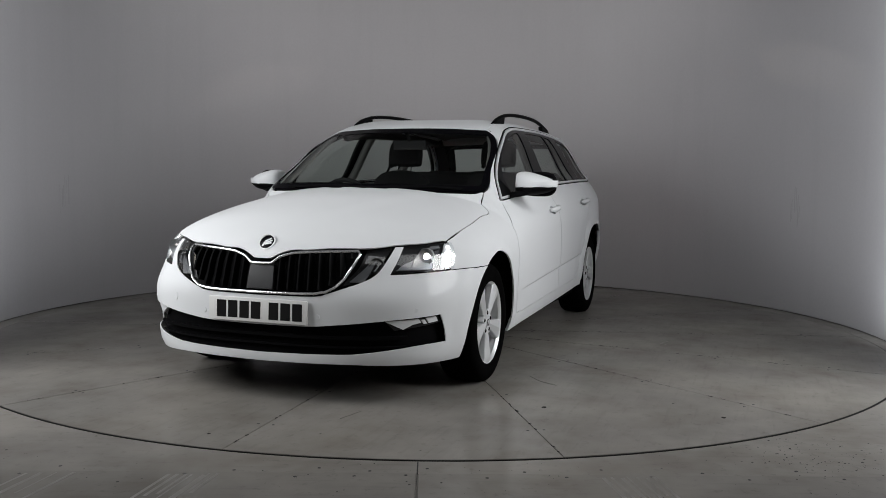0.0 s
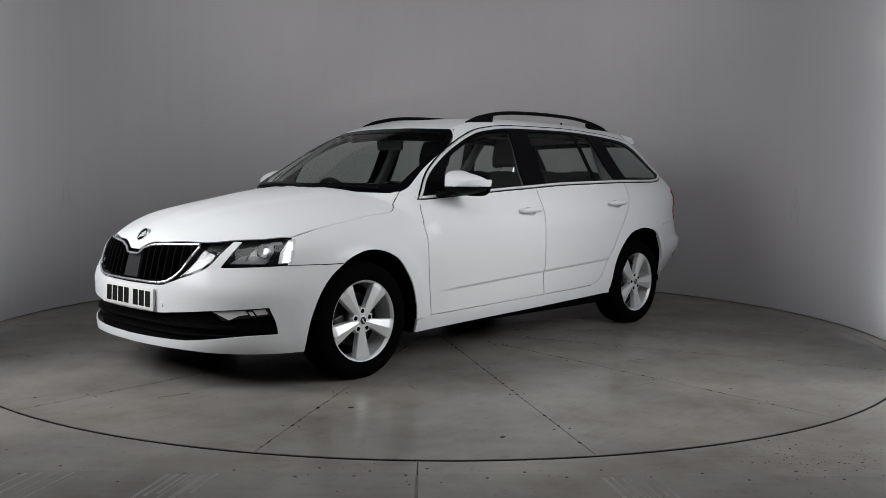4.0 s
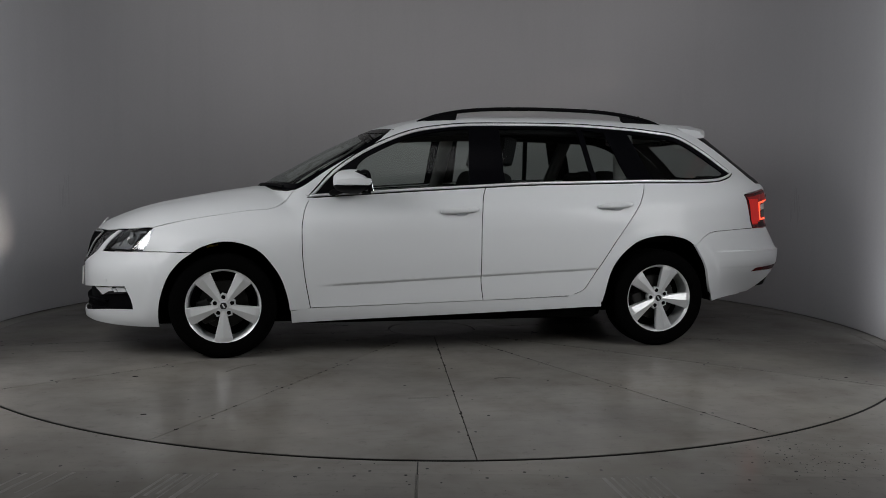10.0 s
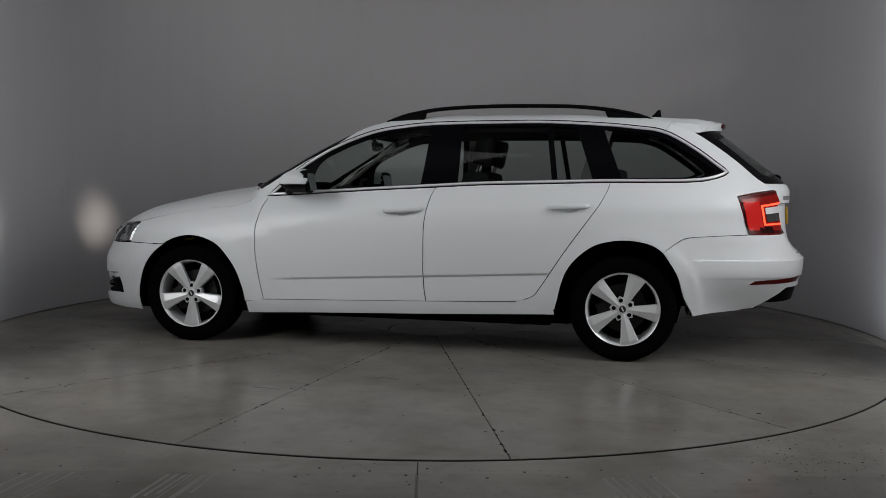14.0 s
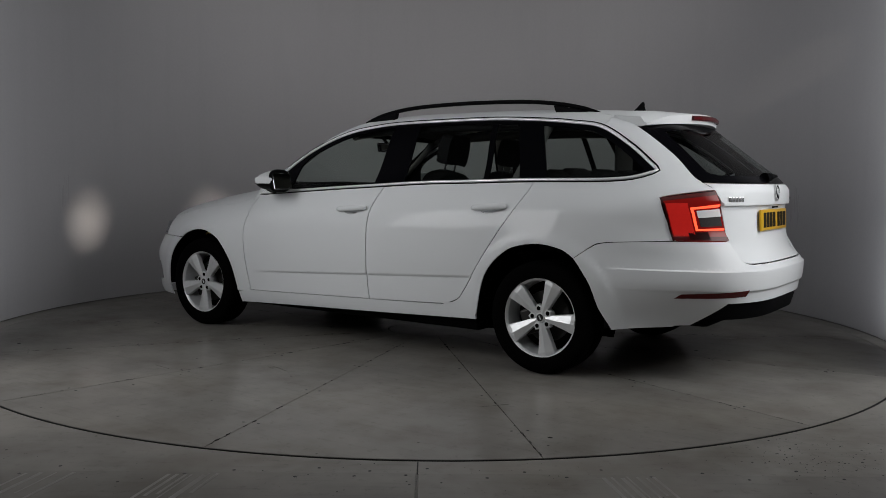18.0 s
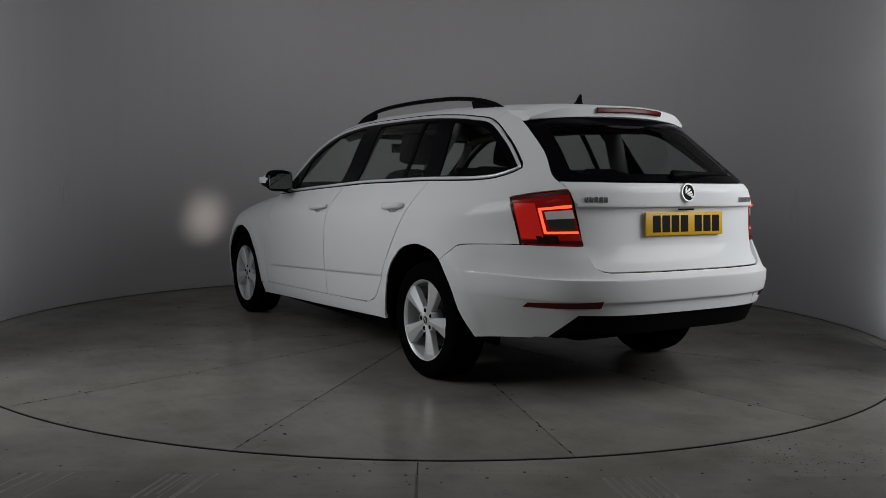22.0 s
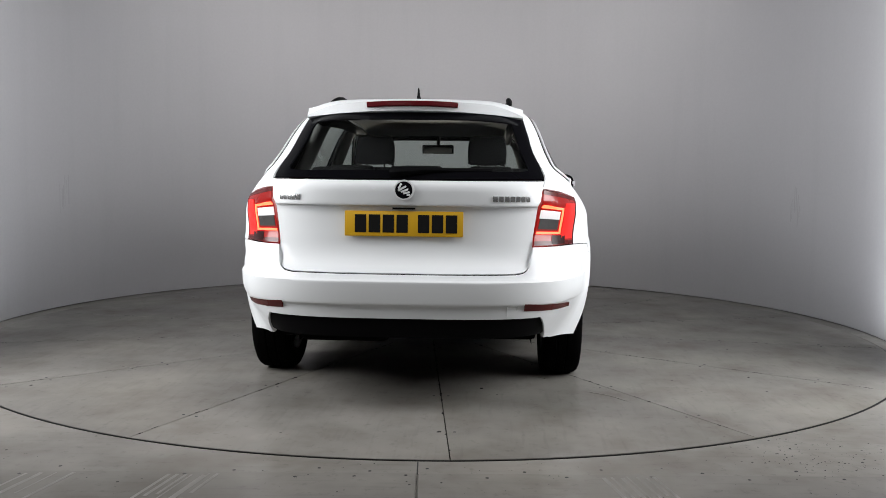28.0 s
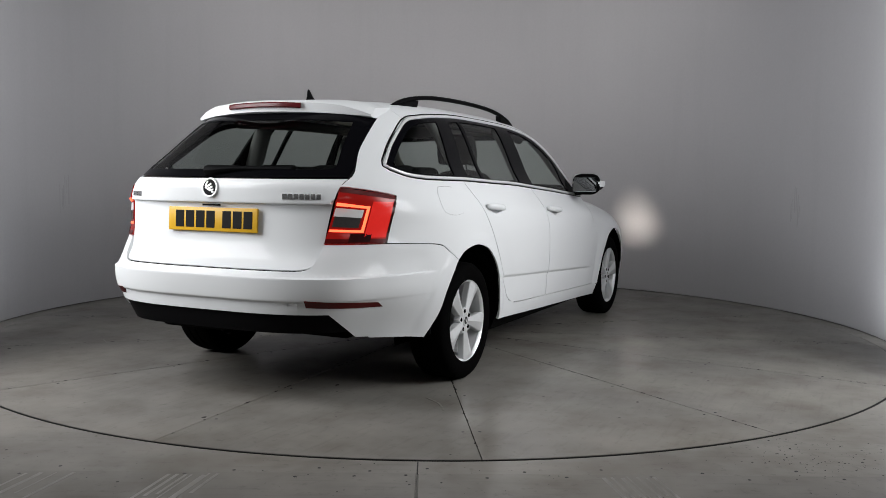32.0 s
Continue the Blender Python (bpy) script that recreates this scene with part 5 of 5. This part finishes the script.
def wheels():
    def spoke():
        bm = bmesh.new()
        rows = []
        for r, w, y, ridge in ((.028, .016, .080, .003), (.075, .025, .080, .010), (.13, .037, .083, .012), (.185, .050, .088, .010), (.207, .055, .090, .004)):
            rows.append([bm.verts.new((s * w, y + d, r)) for s, d in ((-1, -.034), (-1, -.004), (-.92, 0), (0, ridge), (.92, 0), (1, -.004), (1, -.034))])
        for a, b in zip(rows, rows[1:]):
            for k in range(6):
                bm.faces.new((a[k], a[k + 1], b[k + 1], b[k]))
        bmesh.ops.recalc_face_normals(bm, faces=bm.faces)
        c = sum((f.normal for f in bm.faces), Vector())
        if c.y < 0:
            bmesh.ops.reverse_faces(bm, faces=bm.faces)
        return bm
    tyre = lathe([(.205, .085), (.215, .096), (.24, .103), (.275, .102), (.293, .094), (.302, .082), (.3055, .06), (.3065, .03), (.3025, .028), (.3025, .02), (.3065, .018), (.3065, -.018), (.3025, -.02), (.3025, -.028), (.3065, -.03), (.3055, -.06), (.302, -.082), (.293, -.094), (.275, -.102), (.24, -.103), (.205, -.085)], 72)
    rim = lathe([(.200, .078), (.207, .090), (.214, .0945), (.2185, .093), (.2185, .085), (.206, .078), (.198, .03), (.190, -.06), (.205, -.09)], 72)
    ms = {}
    for nm, bm in (("tyre", tyre), ("rim", rim), ("spoke", spoke()), ("hub", lathe([(.0, .079), (.030, .079), (.034, .082), (.046, .080), (.060, .072), (.064, .05), (.05, .0)], 40)),
                   ("hub_cap", lathe([(0, .0865), (.020, .0865), (.026, .085), (.029, .081), (.030, .07)], 28)), ("cap_field", lathe([(0, .0872), (.019, .0872), (.020, .086)], 24)), ("cap_emblem", turned(box(-.004, .004, .086, .089, -.012, .012, .001, 1), pose(0, 0, 0, 0, 30, 0))), ("brake_disc", lathe([(.06, .01), (.138, .01), (.140, .006), (.140, -.01), (.06, -.01)], 48)),
                   ("wheel_bolt", lathe([(0, .005), (.010, .005), (.0125, .001), (.0125, -.02)], 10)), ("bolt_pocket", lathe([(.0135, -.004), (.0145, .004), (.022, .003), (.025, -.004), (.025, -.03)], 5)),
                   ("dark_barrel", lathe([(.0, -.03), (.19, -.03), (.192, -.06)], 40))):
        me = bpy.data.meshes.new(nm)
        bm.to_mesh(me)
        bm.free()
        me.polygons.foreach_set("use_smooth", [True] * len(me.polygons))
        me.set_sharp_from_angle(angle=radians(9 if nm == "spoke" else 30))
        ms[nm] = me
    caliper = box(.07, .145, -.035, .035, -.07, .07, .012, 2)
    cm = bpy.data.meshes.new("brake_caliper")
    caliper.to_mesh(cm)
    caliper.free()
    for sx, sy, a0 in ((1, 1, 0), (-1, 1, 13), (1, -1, 30), (-1, -1, 8)):
        cx, cz = (1.345, .3045) if sx > 0 else (-1.340, .3065)
        w = part("wheel", ms["tyre"], RUBBER, CAR, "silver five-spoke alloy wheel with a black tyre")
        w.matrix_local = pose(OX + cx, OY + sy * .762, cz, 0, 0, 0 if sy > 0 else 180)
        part("rim", ms["rim"], ALLOY, w, "silver alloy rim")
        part("hub", ms["hub"], ALLOY, w)
        cap = part("hub_cap", ms["hub_cap"], BADGE, w, "round silver hub cap")
        part("cap_field", ms["cap_field"], LAMP_DARK, cap)
        part("cap_emblem", ms["cap_emblem"], BADGE, cap)
        part("brake_disc", ms["brake_disc"], DARK_METAL, w, "dull steel brake disc")
        part("wheel_back", ms["dark_barrel"], LINER, w)
        c = part("brake_caliper", cm, DARK_METAL, w)
        c.rotation_euler = (0, radians(20), 0)
        for k in range(5):
            a = a0 + 180 + 72 * k
            s = part("spoke", ms["spoke"], ALLOY, w)
            s.rotation_euler = (0, radians(a), 0)
            b = radians(a + 36)
            for nm, mt in (("wheel_bolt", LINER), ("bolt_pocket", ALLOY)):
                o = part(nm, ms[nm], mt, w)
                o.location = (.050 * math.sin(b), .079, .050 * math.cos(b))


wheels()


def underside():
    # dark inner shell behind the panel joints, drawn in at the wheels
    xs = np.concatenate([np.linspace(-2.12, 1.70, 84)])
    zs = np.linspace(.20, .97, 24)
    v, f = [], []
    for x in xs:
        for z in zs:
            zz = min(z, float(belt(x)) - .03) if x < .85 else min(z, float(bonnet_top(x)) - .06)
            zz = max(zz, .40) if x < -1.68 else zz
            y = max(float(half(x, zz)) - .035, .25)
            for cx, cz in (ARCH_F, ARCH_R):
                if (x - cx) ** 2 + (zz - cz) ** 2 < .40 ** 2:
                    y = min(y, .60)
            v.append((x, y, zz))
    m = len(zs)
    for i in range(len(xs) - 1):
        for j in range(m - 1):
            f.append((i * m + j, i * m + j + 1, i * m + m + j + 1, i * m + m + j))
    me = mesh_of("inner_body", v, f, False)
    both("inner_body", me, LINER, "dark inner body behind the joints")
    for cx, cz in (ARCH_F, ARCH_R):
        v, f, n = [], [], 28
        for i in range(n + 1):
            a = radians(-5 + 190 * i / n)
            for y in (.58, .70, .80, .865):
                r = .392 - .012 * (y > .8)
                x, z = cx + r * math.cos(a), cz + r * math.sin(a)
                v.append((x, min(y, float(half(x, z)) - .012 - .02 * (.865 - y)), z))
        for i in range(n):
            for j in range(3):
                f.append((4 * i + j, 4 * i + j + 1, 4 * i + 5 + j, 4 * i + 4 + j))
        both("arch_liner", mesh_of("arch_liner", v, f), LINER, "black wheel arch liner")
    part("underbody", box(-1.05, 1.95, -.60, .60, .165, .30, .03), LINER, CAR, "black underbody")
    part("rear_floor_pan", box(-2.10, -1.0, -.60, .60, .30, .44, .03), LINER, CAR, "black rear underbody")
    part("rear_axle", tube([(-1.34, y, .27) for y in np.linspace(-.64, .64, 9)], .055, 10), LINER, CAR, "black rear axle beam")
    # unseen low box, added to keep side light from passing beneath
    part("underbody_light_block", box(-1.22, -.72, -.42, .42, .19, .36, .05, 3), LINER, CAR, "black box added to block light under the car")
    part("exhaust_silencer", box(-2.14, -1.72, .08, .50, .285, .40, .04, 3), LINER, CAR, "dark exhaust silencer")
    part("underbody_tray", box(-.93, .95, -.80, .80, .185, .24, .02), LINER, CAR)
    bm = box(-1.712, -1.70, .66, .825, .285, .44, .005)
    me = bpy.data.meshes.new("mud_flap")
    bm.to_mesh(me)
    bm.free()
    both("mud_flap", me, BLACK, "black rear mud flap")
    # axle parts with the yellow marks seen over the front wheels
    bm = tube(spline([(1.33, .60, .30), (1.33, .62, .50), (1.32, .60, .68)], .04), .045, 12)
    me = bpy.data.meshes.new("spring_strut")
    bm.to_mesh(me)
    bm.free()
    pair = both("spring_strut", me, DARK_METAL, "front spring strut")
    bm = ribbon([(1.44, .74, .632), (1.42, .74, .643), (1.40, .74, .641), (1.375, .74, .648)], .011, .006, (0, 1, 0))
    me = bpy.data.meshes.new("paint_mark")
    bm.to_mesh(me)
    bm.free()
    sub_both("paint_mark", me, YELLOW_MARK, pair, "yellow paint mark")


underside()


def seat(y, name="front_seat"):
    """A front seat with backrest and headrest on two chrome posts."""
    s = part(name, turned(box(-.26, .26, -.24, .24, -.09, .09, .05, 3), pose(.02, y, .52, 0, -6, 0)), CLOTH, CAR, "dark cloth front seat")
    shape = outline([(-.20, -.30), (0, -.305), (.20, -.30), (.235, -.20), (.24, .02), (.215, .18), (.165, .255), (.08, .28), (0, .285), (-.08, .28), (-.165, .255), (-.215, .18), (-.24, .02), (-.235, -.20), (-.20, -.30)], step=.05)
    part("backrest", turned(prism(shape, -.06, .06, .025), pose(-.34, y, .82, 0, -14, 0) @ pose(0, 0, 0, 0, 0, 90)), CLOTH, s)
    shape = outline([(-.10, -.085), (0, -.09), (.105, -.085), (.122, -.06), (.122, .03), (.105, .085), (.07, .096), (0, .098), (-.07, .096), (-.105, .085), (-.122, .03), (-.122, -.06), (-.105, -.085), (-.10, -.085)], step=.05)
    part("headrest", turned(prism(shape, -.045, .045, .022), pose(-.445, y, 1.225, 0, -12, 0) @ pose(0, 0, 0, 0, 0, 90)), CLOTH, s, "padded headrest on two posts")
    for d in (-.055, .055):
        part("headrest_post", tube([(-.405, y + d, 1.08), (-.43, y + d, 1.16)], .006, 6), CHROME, s)


def cabin():
    for y in (-.36, .36):
        seat(y)
    b = part("rear_bench", box(-1.15, -.66, -.62, .62, .42, .60, .06, 3), CLOTH, CAR, "dark cloth rear bench")
    part("backrest", turned(box(-.07, .07, -.63, .63, -.29, .29, .06, 3), pose(-1.20, 0, .82, 0, -16, 0)), CLOTH, b)
    for y in (-.38, 0, .38):
        part("headrest", turned(box(-.045, .045, -.125, .125, -.07, .07, .04, 3), pose(-1.30, y, 1.045, 0, -10, 0)), CLOTH, b)
        for d in (-.05, .05):
            part("headrest_post", tube([(-1.285, y + d, .98), (-1.295, y + d, 1.02)], .006, 6), CHROME, b)
    part("dashboard", turned(box(-.20, .20, -.70, .70, -.16, .10, .06, 3), pose(.74, 0, .84)), CABIN, CAR, "dark dashboard")
    part("instrument_hood", box(.55, .75, -.52, -.22, .90, .985, .035, 3), CABIN, CAR)
    ring = [(.50 + .065 * math.cos(a), -.37 + .185 * math.sin(a), .86 + .172 * math.cos(a)) for a in np.linspace(0, math.tau, 37)[:-1]]
    wheel = part("steering_wheel", tube(ring, .015, 8, True), CABIN, CAR, "black steering wheel")
    part("steering_boss", turned(box(-.03, .03, -.08, .08, -.06, .06, .025, 2), pose(.50, -.37, .86, 0, -20, 0)), CABIN, wheel)
    for s in (-1, 1):
        part("steering_spoke", tube([(.50, -.37 + s * .06, .86), (.50, -.37 + s * .18, .86)], .014, 8), CABIN, wheel)
    m = part("interior_mirror", turned(box(-.012, .012, -.115, .115, -.032, .032, .010, 3), pose(.36, 0, 1.262, 0, 8, 0)), CABIN, CAR, "black interior mirror")
    part("mirror_glass", turned(box(-.002, .002, -.105, .105, -.026, .026, .0015, 1), pose(.346, 0, 1.260, 0, 8, 0)), MIRROR, m)
    part("mirror_arm", tube([(.37, 0, 1.29), (.42, 0, 1.345)], .012, 8), CABIN, m)
    # headliner, pillars and parcel shelf
    lin = outline([(.30, -.50), (.34, 0), (.30, .50)], [(.30, .50), (-1.62, .48)], [(-1.62, .48), (-1.70, 0), (-1.62, -.48)], [(-1.62, -.48), (.30, -.50)])
    part("headliner", skin(lin, top_of(1.0, -.03), .06, 0, 0), HEADLINER, CAR, "grey roof lining")
    for x0, x1, z0, z1, w in ((-.20, -.26, .95, 1.37, .055), (-1.12, -1.20, 1.0, 1.36, .06), (.83, .36, .97, 1.31, .03)):
        p = [(x0 + (x1 - x0) * t, float(half(x0 + (x1 - x0) * t, z0 + (z1 - z0) * t)) - .045, z0 + (z1 - z0) * t) for t in np.linspace(0, 1, 8)]
        bm = tube(p, w, 8, flat=.5)
        me = bpy.data.meshes.new("pillar_trim")
        bm.to_mesh(me)
        bm.free()
        me.polygons.foreach_set("use_smooth", [True] * len(me.polygons))
        both("pillar_trim", me, TRIM_GREY, "grey inner pillar trim")
    for x0, x1, z in ((.80, -.18, .93), (-.26, -1.15, .98), (-1.25, -1.95, 1.0)):
        bm = bmesh.new()
        n = 8
        rows = []
        for i in range(n + 1):
            x = x0 + (x1 - x0) * i / n
            y = float(half(x, z))
            rows.append([bm.verts.new(c) for c in ((x, y - .02, z + .02), (x, y - .10, z + .01), (x, y - .11, z - .35))])
        for a, c in zip(rows, rows[1:]):
            for k in range(2):
                bm.faces.new((a[k], a[k + 1], c[k + 1], c[k]))
        me = bpy.data.meshes.new("inner_trim")
        bm.to_mesh(me)
        bm.free()
        both("inner_trim", me, CABIN, "dark inner side trim")
    lining = outline([(-1.60, 1.388), (-1.69, 1.350), (-1.80, 1.285), (-1.96, 1.168), (-2.10, 1.052)], [(-2.10, 1.052), (-1.90, 1.060)], [(-1.90, 1.060), (-1.90, 1.115), (-1.75, 1.235), (-1.57, 1.345)], [(-1.57, 1.345), (-1.60, 1.388)])
    both("pillar_lining", skin(lining, side_of(1, -.022), .04, 0, 0), CABIN, "dark rear pillar lining")
    rail = [(x, .505, float(roof_top(x)) - .10) for x in np.linspace(.25, -1.50, 20)]
    bm = tube(rail, .030, 8)
    me = bpy.data.meshes.new("roof_lining_edge")
    bm.to_mesh(me)
    bm.free()
    me.polygons.foreach_set("use_smooth", [True] * len(me.polygons))
    both("roof_lining_edge", me, CABIN, "dark edge of the roof lining")
    part("parcel_shelf", box(-2.05, -1.33, -.58, .58, .98, 1.0, .008), CABIN, CAR, "dark luggage cover")
    part("cabin_floor", box(-.92, .9, -.75, .75, .27, .31, .01), CABIN, CAR)


cabin()


def motions():
    rows = []
    for t in range(0, 33):
        a = 249.3173 - 5.78273 * t - .00106075 * t * t
        rows.append((t, pose(0, 0, 0, 0, 0, a)))
    walk(CAR, rows)
    walk(TURNTABLE, rows)


motions()
